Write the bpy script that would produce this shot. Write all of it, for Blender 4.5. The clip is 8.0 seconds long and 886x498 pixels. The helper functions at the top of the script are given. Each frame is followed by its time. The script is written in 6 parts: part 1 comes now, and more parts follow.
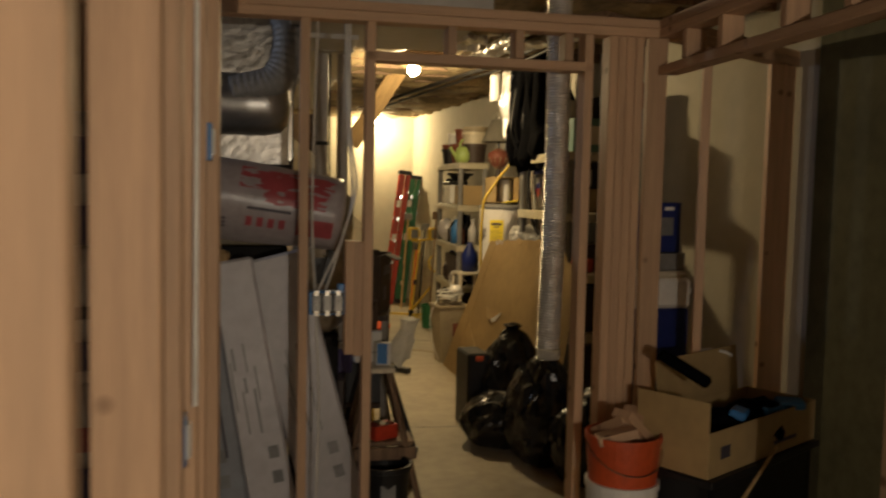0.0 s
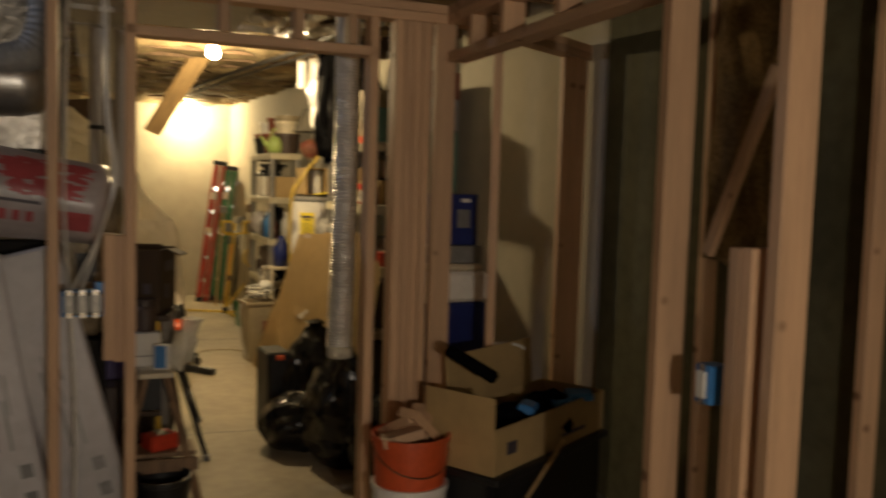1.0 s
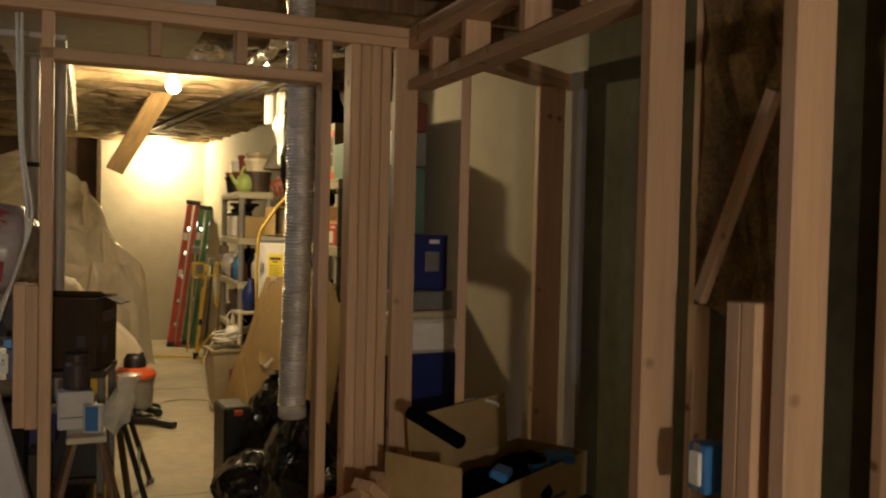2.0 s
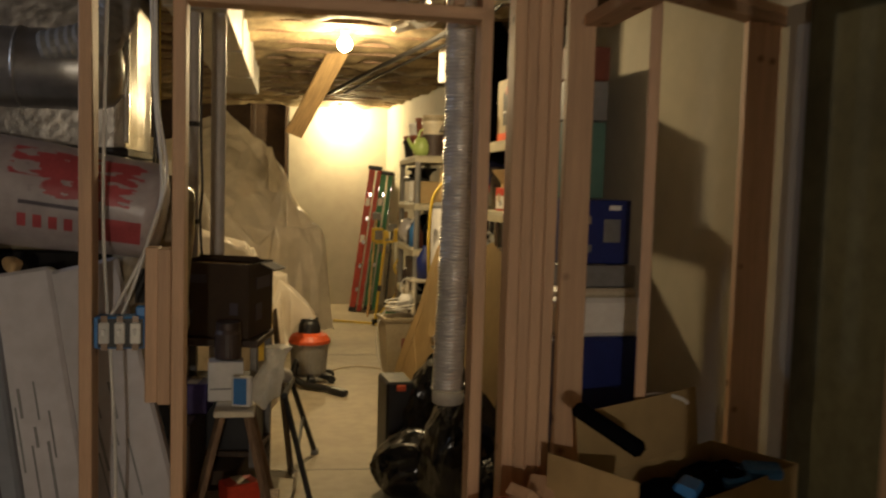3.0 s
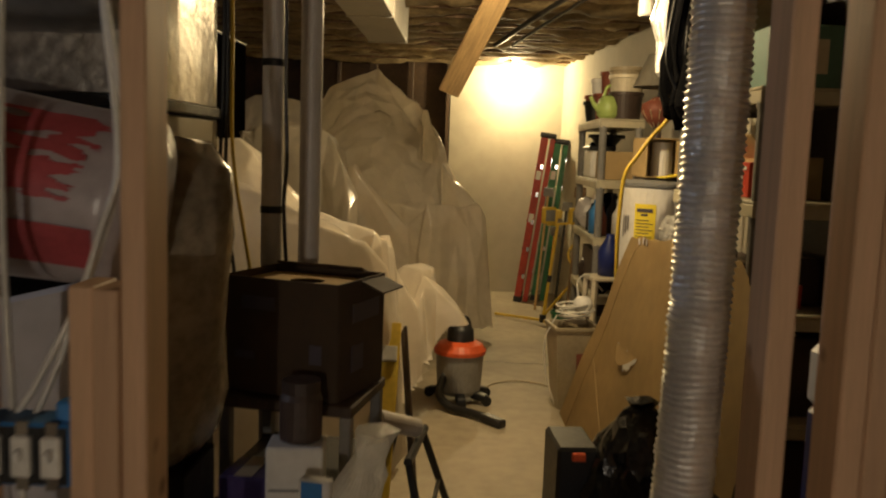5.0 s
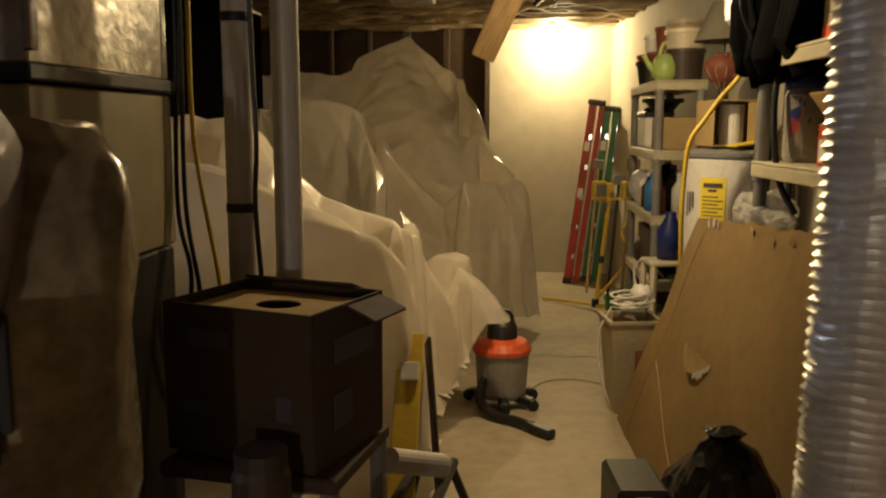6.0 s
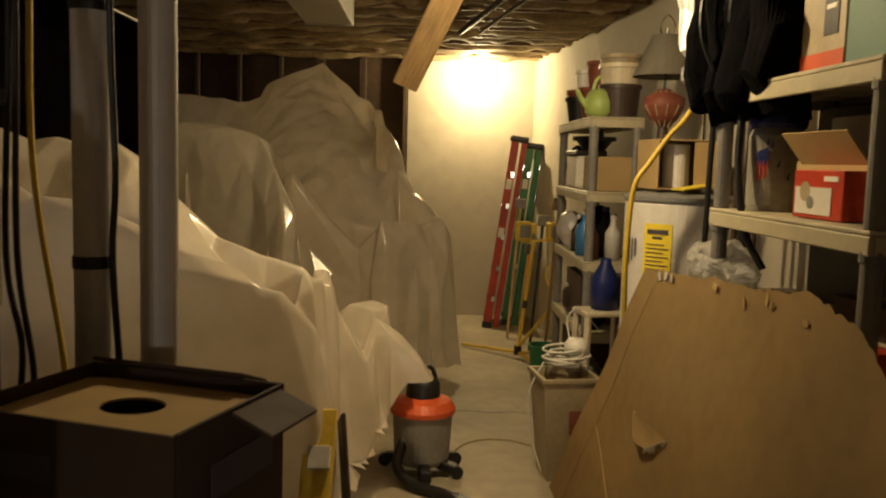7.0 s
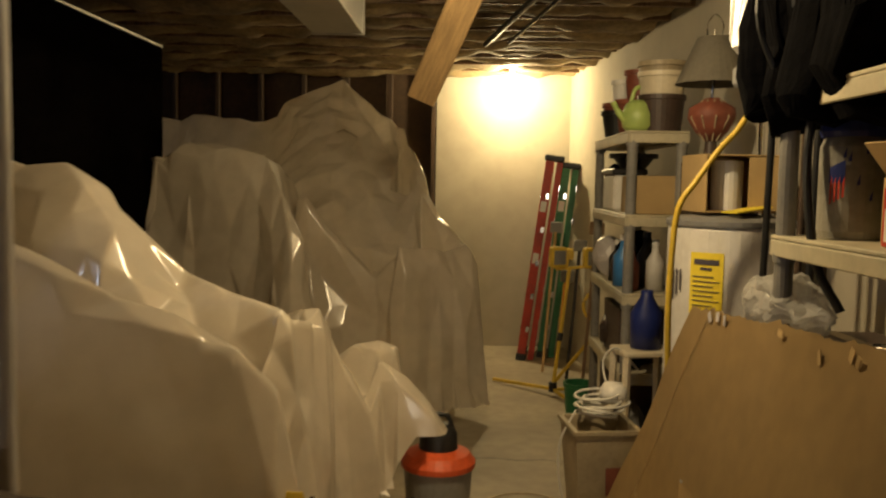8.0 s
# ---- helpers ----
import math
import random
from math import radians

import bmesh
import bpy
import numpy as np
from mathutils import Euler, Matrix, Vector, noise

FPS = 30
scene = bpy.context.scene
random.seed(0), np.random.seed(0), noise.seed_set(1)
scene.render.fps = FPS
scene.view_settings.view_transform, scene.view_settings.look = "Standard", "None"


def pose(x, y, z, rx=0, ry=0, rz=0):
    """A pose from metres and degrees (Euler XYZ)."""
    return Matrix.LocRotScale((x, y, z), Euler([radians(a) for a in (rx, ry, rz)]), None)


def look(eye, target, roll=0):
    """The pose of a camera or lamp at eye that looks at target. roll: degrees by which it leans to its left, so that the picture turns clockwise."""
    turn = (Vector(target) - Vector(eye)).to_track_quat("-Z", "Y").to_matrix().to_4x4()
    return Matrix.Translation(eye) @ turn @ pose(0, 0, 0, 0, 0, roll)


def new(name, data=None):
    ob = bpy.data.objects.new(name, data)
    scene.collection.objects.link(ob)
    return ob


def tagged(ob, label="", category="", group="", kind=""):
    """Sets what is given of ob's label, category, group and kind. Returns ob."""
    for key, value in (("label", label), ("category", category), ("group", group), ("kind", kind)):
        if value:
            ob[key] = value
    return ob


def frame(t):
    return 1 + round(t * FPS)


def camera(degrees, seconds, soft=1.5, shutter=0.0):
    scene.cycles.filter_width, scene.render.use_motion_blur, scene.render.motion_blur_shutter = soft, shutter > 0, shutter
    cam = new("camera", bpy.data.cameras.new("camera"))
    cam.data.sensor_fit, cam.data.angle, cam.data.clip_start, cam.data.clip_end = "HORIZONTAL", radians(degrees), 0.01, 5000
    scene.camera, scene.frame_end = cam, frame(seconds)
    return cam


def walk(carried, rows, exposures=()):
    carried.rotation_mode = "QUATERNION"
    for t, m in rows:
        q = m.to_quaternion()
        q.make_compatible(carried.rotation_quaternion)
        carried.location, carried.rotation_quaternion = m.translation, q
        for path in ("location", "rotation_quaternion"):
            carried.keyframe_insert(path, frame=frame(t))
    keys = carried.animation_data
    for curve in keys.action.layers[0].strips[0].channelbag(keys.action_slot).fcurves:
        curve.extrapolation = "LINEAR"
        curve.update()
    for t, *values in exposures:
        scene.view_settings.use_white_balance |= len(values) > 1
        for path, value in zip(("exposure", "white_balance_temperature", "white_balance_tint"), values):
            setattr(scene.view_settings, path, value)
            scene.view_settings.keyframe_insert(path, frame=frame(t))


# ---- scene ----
cam = camera(55.0, 8.0, soft=2.1, shutter=0.5)
PATH = [
    (0, (0.993, -2.31, 1.536), (1.383, -0.353, 1.397), 1.23),
    (0.5, (1.154, -2.249, 1.54), (1.667, -0.319, 1.442), 1.33),
    (1, (1.258, -2.189, 1.526), (2.01, -0.341, 1.382), 1.67),
    (1.2, (1.289, -2.123, 1.528), (2.129, -0.313, 1.387), 1.85),
    (2.3, (1.596, -1.843, 1.542), (2.266, 0.041, 1.501), 1.25),
    (2.5, (1.662, -1.804, 1.544), (2.211, 0.118, 1.466), 1.37),
    (3, (1.701, -1.487, 1.519), (2.052, 0.477, 1.379), 1.66),
    (3.5, (1.736, -1.127, 1.513), (2.001, 0.843, 1.295), 1.74),
    (4, (1.805, -0.769, 1.514), (1.879, 1.216, 1.288), 0.68),
    (4.5, (1.828, -0.431, 1.506), (1.75, 1.554, 1.278), 1.55),
    (4.7, (1.822, -0.283, 1.514), (1.78, 1.704, 1.285), 2.09),
    (5.8, (1.897, 0.458, 1.539), (1.779, 2.445, 1.345), 0.68),
    (6, (1.894, 0.553, 1.533), (1.734, 2.526, 1.246), 0.05),
    (6.5, (1.859, 0.804, 1.536), (1.82, 2.779, 1.224), 0.75),
    (7, (1.829, 1.031, 1.532), (1.877, 3.02, 1.327), 1.62),
    (7.5, (1.88, 1.278, 1.533), (1.788, 3.266, 1.334), 0.86),
    (8, (1.955, 1.512, 1.53), (1.899, 3.505, 1.374), 1.09),
]
EXPOSURES = [(0.0, 0.0), (1.0, 0.15), (2.4, 0.25), (3.5, 0.12), (4.0, 0.03), (5.0, 0.0), (6.5, 0.0), (8.0, -0.2)]
walk(cam, [(t, look(eye, target, roll)) for t, eye, target, roll in PATH], EXPOSURES)

# ---- light ----
world = bpy.data.worlds.new("world")
world.use_nodes = True
world.node_tree.nodes["Background"].inputs[0].default_value = (0.35, 0.42, 0.6, 1)
world.node_tree.nodes["Background"].inputs[1].default_value = 0.004
scene.world = world
scene.view_settings.exposure = 0.0


def point_lamp(name, at, watts, colour, radius=0.035):
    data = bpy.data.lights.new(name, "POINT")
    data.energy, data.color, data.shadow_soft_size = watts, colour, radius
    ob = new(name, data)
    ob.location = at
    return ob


point_lamp("lamp_middle", (2.02, 4.13, 2.38), 92.0, (1.0, 0.75, 0.40))
point_lamp("lamp_far", (2.32, 9.14, 2.40), 100.0, (1.0, 0.77, 0.40))
# Added unseen source behind the start; it lights the near studs.
point_lamp("unseen_lamp_rear", (1.50, -3.95, 1.45), 100.0, (1.0, 0.87, 0.71))
# Added unseen source; gives the cool glow beside the furnace plenum.
point_lamp("unseen_lamp_side", (-1.2, 1.75, 2.30), 26.0, (0.70, 0.80, 1.0))


# ---- materials ----
MATS = {}


def material(name, colour, rough=0.6, metal=0.0, scale=8.0, vary=0.25, grain=None, bump=0.15, dark=None, spots=0.0,
             coords="Object", spec=0.5, transl=0.0, per_object=0.12, emit=None, alpha=1.0, bump_scale=None):
    """A surface with colour variation at two scales, fine relief and a tint of its own for each object."""
    m = bpy.data.materials.new(name)
    m.use_nodes = True
    nt = m.node_tree
    nd, ln = nt.nodes, nt.links
    bsdf = nd["Principled BSDF"]
    tc = nd.new("ShaderNodeTexCoord")
    mp = nd.new("ShaderNodeMapping")
    ln.new(tc.outputs[coords], mp.inputs[0])
    info = nd.new("ShaderNodeObjectInfo")
    shift = nd.new("ShaderNodeVectorMath")
    shift.operation = "SCALE"
    comb = nd.new("ShaderNodeCombineXYZ")
    for i in range(3):
        ln.new(info.outputs["Random"], comb.inputs[i])
    ln.new(comb.outputs[0], shift.inputs[0])
    shift.inputs[3].default_value = 17.0
    ln.new(shift.outputs[0], mp.inputs[1])
    if grain:
        mp.inputs[3].default_value = grain
    big = nd.new("ShaderNodeTexNoise")
    big.inputs["Scale"].default_value = scale
    big.inputs["Detail"].default_value = 4
    small = nd.new("ShaderNodeTexNoise")
    small.inputs["Scale"].default_value = scale * 9
    small.inputs["Detail"].default_value = 6
    ln.new(mp.outputs[0], big.inputs[0])
    ln.new(mp.outputs[0], small.inputs[0])
    c1 = tuple(colour) + (1,)
    d = dark or tuple(c * (1 - 1.6 * vary) for c in colour)
    ramp = nd.new("ShaderNodeValToRGB")
    ramp.color_ramp.elements[0].position, ramp.color_ramp.elements[1].position = 0.32, 0.66
    ramp.color_ramp.elements[0].color = tuple(max(0, v) for v in d) + (1,)
    ramp.color_ramp.elements[1].color = c1
    ln.new(big.outputs[0], ramp.inputs[0])
    mix = nd.new("ShaderNodeMix")
    mix.data_type, mix.blend_type = "RGBA", "MULTIPLY"
    mix.inputs[0].default_value = min(1.0, vary * 2.2)
    ln.new(ramp.outputs[0], mix.inputs[6])
    r2 = nd.new("ShaderNodeValToRGB")
    r2.color_ramp.elements[0].position, r2.color_ramp.elements[1].position = 0.3, 0.62
    r2.color_ramp.elements[0].color, r2.color_ramp.elements[1].color = (0.55, 0.53, 0.5, 1), (1, 1, 1, 1)
    ln.new(small.outputs[0], r2.inputs[0])
    ln.new(r2.outputs[0], mix.inputs[7])
    hsv = nd.new("ShaderNodeHueSaturation")
    val = nd.new("ShaderNodeMapRange")
    val.inputs[3].default_value, val.inputs[4].default_value = 1 - per_object, 1 + per_object
    ln.new(info.outputs["Random"], val.inputs[0])
    ln.new(val.outputs[0], hsv.inputs["Value"])
    ln.new(mix.outputs[2], hsv.inputs["Color"])
    last = hsv.outputs[0]
    if spots:
        vor = nd.new("ShaderNodeTexVoronoi")
        vor.inputs["Scale"].default_value = spots
        ln.new(tc.outputs[coords], vor.inputs[0])
        r3 = nd.new("ShaderNodeValToRGB")
        r3.color_ramp.elements[0].position, r3.color_ramp.elements[1].position = 0.07, 0.17
        r3.color_ramp.elements[0].color, r3.color_ramp.elements[1].color = (0.25, 0.16, 0.1, 1), (1, 1, 1, 1)
        ln.new(vor.outputs["Distance"], r3.inputs[0])
        mk = nd.new("ShaderNodeMix")
        mk.data_type, mk.blend_type = "RGBA", "MULTIPLY"
        mk.inputs[0].default_value = 0.8
        ln.new(last, mk.inputs[6])
        ln.new(r3.outputs[0], mk.inputs[7])
        last = mk.outputs[2]
    ln.new(last, bsdf.inputs["Base Color"])
    rr = nd.new("ShaderNodeMapRange")
    rr.inputs[3].default_value, rr.inputs[4].default_value = max(0.03, rough - 0.12), min(1, rough + 0.12)
    ln.new(small.outputs[0], rr.inputs[0])
    ln.new(rr.outputs[0], bsdf.inputs["Roughness"])
    bsdf.inputs["Metallic"].default_value = metal
    bsdf.inputs["Specular IOR Level"].default_value = spec
    if alpha < 1:
        bsdf.inputs["Alpha"].default_value = alpha
    if emit:
        bsdf.inputs["Emission Color"].default_value = emit[0] + (1,)
        bsdf.inputs["Emission Strength"].default_value = emit[1]
    if bump:
        b = nd.new("ShaderNodeBump")
        b.inputs["Strength"].default_value = bump
        b.inputs["Distance"].default_value = 0.01
        src = small
        if bump_scale:
            src = nd.new("ShaderNodeTexNoise")
            src.inputs["Scale"].default_value = bump_scale
            src.inputs["Detail"].default_value = 3
            ln.new(mp.outputs[0], src.inputs[0])
        ln.new(src.outputs[0], b.inputs["Height"])
        ln.new(b.outputs[0], bsdf.inputs["Normal"])
    if transl:
        tr = nd.new("ShaderNodeBsdfTranslucent")
        ln.new(last, tr.inputs[0])
        ms = nd.new("ShaderNodeMixShader")
        ms.inputs[0].default_value = transl
        ln.new(bsdf.outputs[0], ms.inputs[1])
        ln.new(tr.outputs[0], ms.inputs[2])
        ln.new(ms.outputs[0], nd["Material Output"].inputs[0])
    MATS[name] = m
    return m


LUMBER = material("lumber", (0.61, 0.39, 0.235), 0.6, scale=4, vary=0.11, grain=(10, 10, 0.5), bump=0.08, spots=8.5, per_object=0.16)
OLD_WOOD = material("old_wood", (0.30, 0.19, 0.11), 0.65, scale=5, vary=0.3, grain=(12, 12, 0.8), bump=0.2)
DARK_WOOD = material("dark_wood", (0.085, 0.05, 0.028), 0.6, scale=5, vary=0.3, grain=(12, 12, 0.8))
PLANK = material("plank", (0.62, 0.42, 0.2), 0.7, scale=6, vary=0.2, grain=(9, 9, 0.8), bump=0.2)
CONCRETE = material("concrete_wall", (0.47, 0.43, 0.34), 0.85, scale=0.9, vary=0.09, bump=0.12, spots=0.0)
FLOOR = material("concrete_floor", (0.40, 0.345, 0.25), 0.62, scale=1.3, vary=0.2, bump=0.12)
INSUL = material("ceiling_paper", (0.46, 0.35, 0.19), 0.75, scale=3.0, vary=0.4, bump=0.7, bump_scale=9)
CONCRETE_UNLIT = material("concrete_unlit", (0.020, 0.013, 0.010), 0.9, scale=4, vary=0.35, bump=0.4, spec=0.04)
SUBFLOOR = material("subfloor", (0.30, 0.20, 0.11), 0.8, scale=4, vary=0.3)
CARD = material("cardboard", (0.47, 0.33, 0.15), 0.8, scale=1.6, vary=0.12, bump=0.06)
# Dark board, darkened further so unlit carton sides carry their shade.
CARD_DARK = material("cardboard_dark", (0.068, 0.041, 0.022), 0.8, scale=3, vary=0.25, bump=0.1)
POLY = material("polythene", (0.86, 0.79, 0.675), 0.17, scale=1.2, vary=0.10, bump=0.0, transl=0.40, per_object=0.03, alpha=0.9, spec=0.95)
nt = POLY.node_tree
spot = nt.nodes.new("ShaderNodeTexCoord")
hang_down = nt.nodes.new("ShaderNodeMapping")
hang_down.inputs[3].default_value = (1.0, 1.0, 0.45)
nt.links.new(spot.outputs["Object"], hang_down.inputs[0])
crease = nt.nodes.new("ShaderNodeTexNoise")
crease.noise_type = "RIDGED_MULTIFRACTAL"
crease.inputs["Scale"].default_value, crease.inputs["Detail"].default_value = 5.0, 2.5
nt.links.new(hang_down.outputs[0], crease.inputs[0])
fold = nt.nodes.new("ShaderNodeBump")
fold.inputs["Strength"].default_value, fold.inputs["Distance"].default_value = 0.32, 0.008
nt.links.new(crease.outputs[0], fold.inputs["Height"])
nt.links.new(fold.outputs[0], nt.nodes["Principled BSDF"].inputs["Normal"])
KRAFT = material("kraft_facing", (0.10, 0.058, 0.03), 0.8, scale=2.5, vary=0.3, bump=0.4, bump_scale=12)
BATT = material("insulation_batt", (0.30, 0.20, 0.09), 0.95, scale=7, vary=0.35, bump=0.9, bump_scale=30, spec=0.1)
DIM_CONCRETE = material("membrane", (0.15, 0.14, 0.08), 0.8, scale=1.5, vary=0.25, bump=0.12, spec=0.2)
VOID = material("void_shade", (0.005, 0.004, 0.004), 0.95, scale=3, vary=0.3, bump=0.2, spec=0.0)
CABINET = material("furnace_paint", (0.29, 0.235, 0.13), 0.5, scale=2, vary=0.15, bump=0.05)
PLENUM = material("plenum_metal", (0.52, 0.49, 0.44), 0.36, metal=0.9, scale=3, vary=0.3, bump=0.35, bump_scale=26)
BAG_PRINT = material("bag_printed", (0.46, 0.38, 0.26), 0.2, scale=4, vary=0.35, bump=0.6, bump_scale=16)
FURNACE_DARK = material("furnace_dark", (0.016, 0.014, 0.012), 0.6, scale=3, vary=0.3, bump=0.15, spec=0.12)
BAG_BLACK = material("bag_black", (0.008, 0.008, 0.009), 0.22, scale=5, vary=0.2, bump=0.5, bump_scale=22)
FOIL = material("foil_duct", (0.86, 0.85, 0.83), 0.36, metal=0.62, scale=14, vary=0.10, bump=0.14, bump_scale=60)
SHEET_METAL = material("sheet_metal", (0.58, 0.57, 0.55), 0.35, metal=0.9, scale=3, vary=0.15, bump=0.08)
DUCT_GREY = material("trunk_grey", (0.55, 0.53, 0.48), 0.5, metal=0.3, scale=2, vary=0.12, bump=0.05)
PVC = material("pvc", (0.52, 0.49, 0.46), 0.45, scale=3, vary=0.1, bump=0.03)
WHITE = material("white_paint", (0.80, 0.78, 0.74), 0.45, scale=4, vary=0.08, bump=0.03)
SHELF = material("shelf_plastic", (0.54, 0.49, 0.35), 0.5, scale=4, vary=0.12, bump=0.06)
JUG_GREY = material("jug_plastic", (0.30, 0.285, 0.24), 0.45, scale=5, vary=0.2, bump=0.05)
GREY = material("grey_plastic", (0.25, 0.25, 0.25), 0.5, scale=5, vary=0.15, bump=0.05)
POST = material("post_grey", (0.24, 0.23, 0.21), 0.5, scale=5, vary=0.15, bump=0.05)
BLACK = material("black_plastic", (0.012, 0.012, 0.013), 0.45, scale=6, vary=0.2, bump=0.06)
CLOTH = material("black_cloth", (0.004, 0.004, 0.005), 0.95, scale=12, vary=0.3, bump=0.5, bump_scale=30, spec=0.03)
RED = material("red_paint", (0.56, 0.05, 0.02), 0.45, scale=5, vary=0.2, bump=0.05)
ORANGE = material("orange_plastic", (0.72, 0.11, 0.03), 0.45, scale=5, vary=0.15, bump=0.05)
GREEN = material("green_paint", (0.03, 0.20, 0.08), 0.45, scale=5, vary=0.2, bump=0.05)
LIME = material("lime_plastic", (0.42, 0.55, 0.16), 0.4, scale=4, vary=0.1, bump=0.03)
YELLOW = material("yellow_paint", (0.72, 0.50, 0.05), 0.45, scale=5, vary=0.15, bump=0.04)
LABEL_YELLOW = material("label_yellow", (0.85, 0.68, 0.05), 0.5, scale=4, vary=0.06, bump=0.0)
BLUE = material("blue_plastic", (0.012, 0.025, 0.16), 0.4, scale=4, vary=0.12, bump=0.03)
BOX_BLUE = material("box_blue", (0.05, 0.22, 0.55), 0.4, scale=6, vary=0.1, bump=0.03)
TERRA = material("terracotta", (0.26, 0.075, 0.045), 0.6, scale=6, vary=0.2, bump=0.08)
CREAM = material("cream_plastic", (0.70, 0.62, 0.46), 0.45, scale=5, vary=0.1, bump=0.04)
BROWN = material("brown_plastic", (0.07, 0.045, 0.035), 0.5, scale=6, vary=0.2, bump=0.05)
BAG_WHITE = material("bag_white", (0.66, 0.63, 0.64), 0.35, scale=3, vary=0.12, bump=0.4, bump_scale=14)
FOAM_WHITE = material("wrapped_board", (0.54, 0.52, 0.54), 0.4, scale=2, vary=0.12, bump=0.12, bump_scale=6)
FOAM_GREY = material("wrapped_board_grey", (0.27, 0.29, 0.33), 0.45, scale=2, vary=0.15, bump=0.12, bump_scale=6)
BAG_GREY = material("bag_grey", (0.47, 0.43, 0.45), 0.32, scale=3, vary=0.16, bump=0.45, bump_scale=10)
PINK = material("print_red", (0.46, 0.085, 0.10), 0.45, scale=10, vary=0.15, bump=0.0)
PRINT = material("print_dark", (0.07, 0.06, 0.08), 0.6, scale=10, vary=0.1, bump=0.0)
PURPLE = material("purple_wrap", (0.05, 0.03, 0.13), 0.45, scale=5, vary=0.2, bump=0.2)
TEAL = material("teal_card", (0.10, 0.22, 0.18), 0.6, scale=5, vary=0.12, bump=0.03)
BEIGE = material("beige_plastic", (0.45, 0.37, 0.24), 0.5, scale=5, vary=0.15, bump=0.05)
CABLE = material("cable_white", (0.72, 0.70, 0.64), 0.45, scale=8, vary=0.1, bump=0.0)
CLEAR = material("clear_wrap", (0.80, 0.79, 0.76), 0.15, scale=9, vary=0.1, bump=0.8, bump_scale=40, transl=0.35, alpha=0.5)
CHROME = material("chrome", (0.75, 0.75, 0.75), 0.15, metal=1.0, scale=5, vary=0.05, bump=0.0)
GLOW = material("bulb_glass", (1, 0.9, 0.7), 0.3, emit=((1.0, 0.80, 0.48), 60.0), bump=0.0)
SHADE = material("lamp_shade", (0.15, 0.135, 0.105), 0.8, scale=6, vary=0.15, bump=0.1)


# ---- building helpers ----
def bx(sx, sy, sz, at=(0, 0, 0), rot=None, bev=0.003, bm=None):
    """A box with softened edges, centred at a place."""
    bm = bm or bmesh.new()
    m = Matrix.Translation(at) @ (rot or Matrix()) @ Matrix.Diagonal((sx, sy, sz, 1))
    made = bmesh.ops.create_cube(bm, size=1, matrix=m)["verts"]
    if bev:
        bmesh.ops.bevel(bm, geom=list({e for v in made for e in v.link_edges}), offset=bev, segments=1, affect="EDGES")
    return bm


def lathe(profile, seg=24, at=(0, 0, 0), rot=None, bm=None, cap=True):
    """A turned form from (radius, height) pairs."""
    bm = bm or bmesh.new()
    m = Matrix.Translation(at) @ (rot or Matrix())
    rings = []
    for r, z in profile:
        rings.append([bm.verts.new(m @ Vector((r * math.cos(2 * math.pi * i / seg), r * math.sin(2 * math.pi * i / seg), z))) for i in range(seg)])
    for a, b in zip(rings, rings[1:]):
        for i in range(seg):
            bm.faces.new((a[i], a[(i + 1) % seg], b[(i + 1) % seg], b[i]))
    if cap:
        bm.faces.new(list(reversed(rings[0])))
        bm.faces.new(rings[-1])
    return bm


def tube(points, r, seg=8, bm=None):
    """A round bar along a line of points."""
    bm = bm or bmesh.new()
    pts = [Vector(p) for p in points]
    rings = []
    up = Vector((0.31, 0.2, 0.93))
    for i, p in enumerate(pts):
        d = (pts[min(i + 1, len(pts) - 1)] - pts[max(i - 1, 0)]).normalized()
        a = d.cross(up)
        if a.length < 0.05:
            a = d.cross(Vector((1, 0, 0)))
        a.normalize()
        b = d.cross(a)
        rr = r[i] if isinstance(r, (list, tuple)) else r
        rings.append([bm.verts.new(p + rr * (a * math.cos(2 * math.pi * k / seg) + b * math.sin(2 * math.pi * k / seg))) for k in range(seg)])
    for a, b in zip(rings, rings[1:]):
        for k in range(seg):
            bm.faces.new((a[k], a[(k + 1) % seg], b[(k + 1) % seg], b[k]))
    bm.faces.new(list(reversed(rings[0])))
    bm.faces.new(rings[-1])
    return bm


def bar(a, b, w, d, bm=None, bev=0.003):
    """A squared bar from a to b."""
    a, b = Vector(a), Vector(b)
    q = (b - a).to_track_quat("Z", "Y").to_matrix().to_4x4()
    return bx(w, d, (b - a).length, (a + b) / 2, q, bev, bm)


def smooth_path(points, n=8):
    """Points on a smooth curve through the given ones."""
    p = [Vector(v) for v in points]
    p = [2 * p[0] - p[1]] + p + [2 * p[-1] - p[-2]]
    out = []
    for i in range(1, len(p) - 2):
        for k in range(n):
            t = k / n
            out.append(0.5 * (2 * p[i] + (p[i + 1] - p[i - 1]) * t + (2 * p[i - 1] - 5 * p[i] + 4 * p[i + 1] - p[i + 2]) * t * t
                              + (3 * p[i] - p[i - 1] - 3 * p[i + 1] + p[i + 2]) * t ** 3))
    out.append(p[-2])
    return out


def lumpy(bm, amount, size, seed=0.0, keep_floor=None):
    """Uneven, crumpled shape."""
    for v in bm.verts:
        n = noise.noise_vector(v.co * size + Vector((seed, seed * 2.3, seed * 0.7)))
        v.co += n * amount
        if keep_floor is not None and v.co.z < keep_floor:
            v.co.z = keep_floor
    return bm


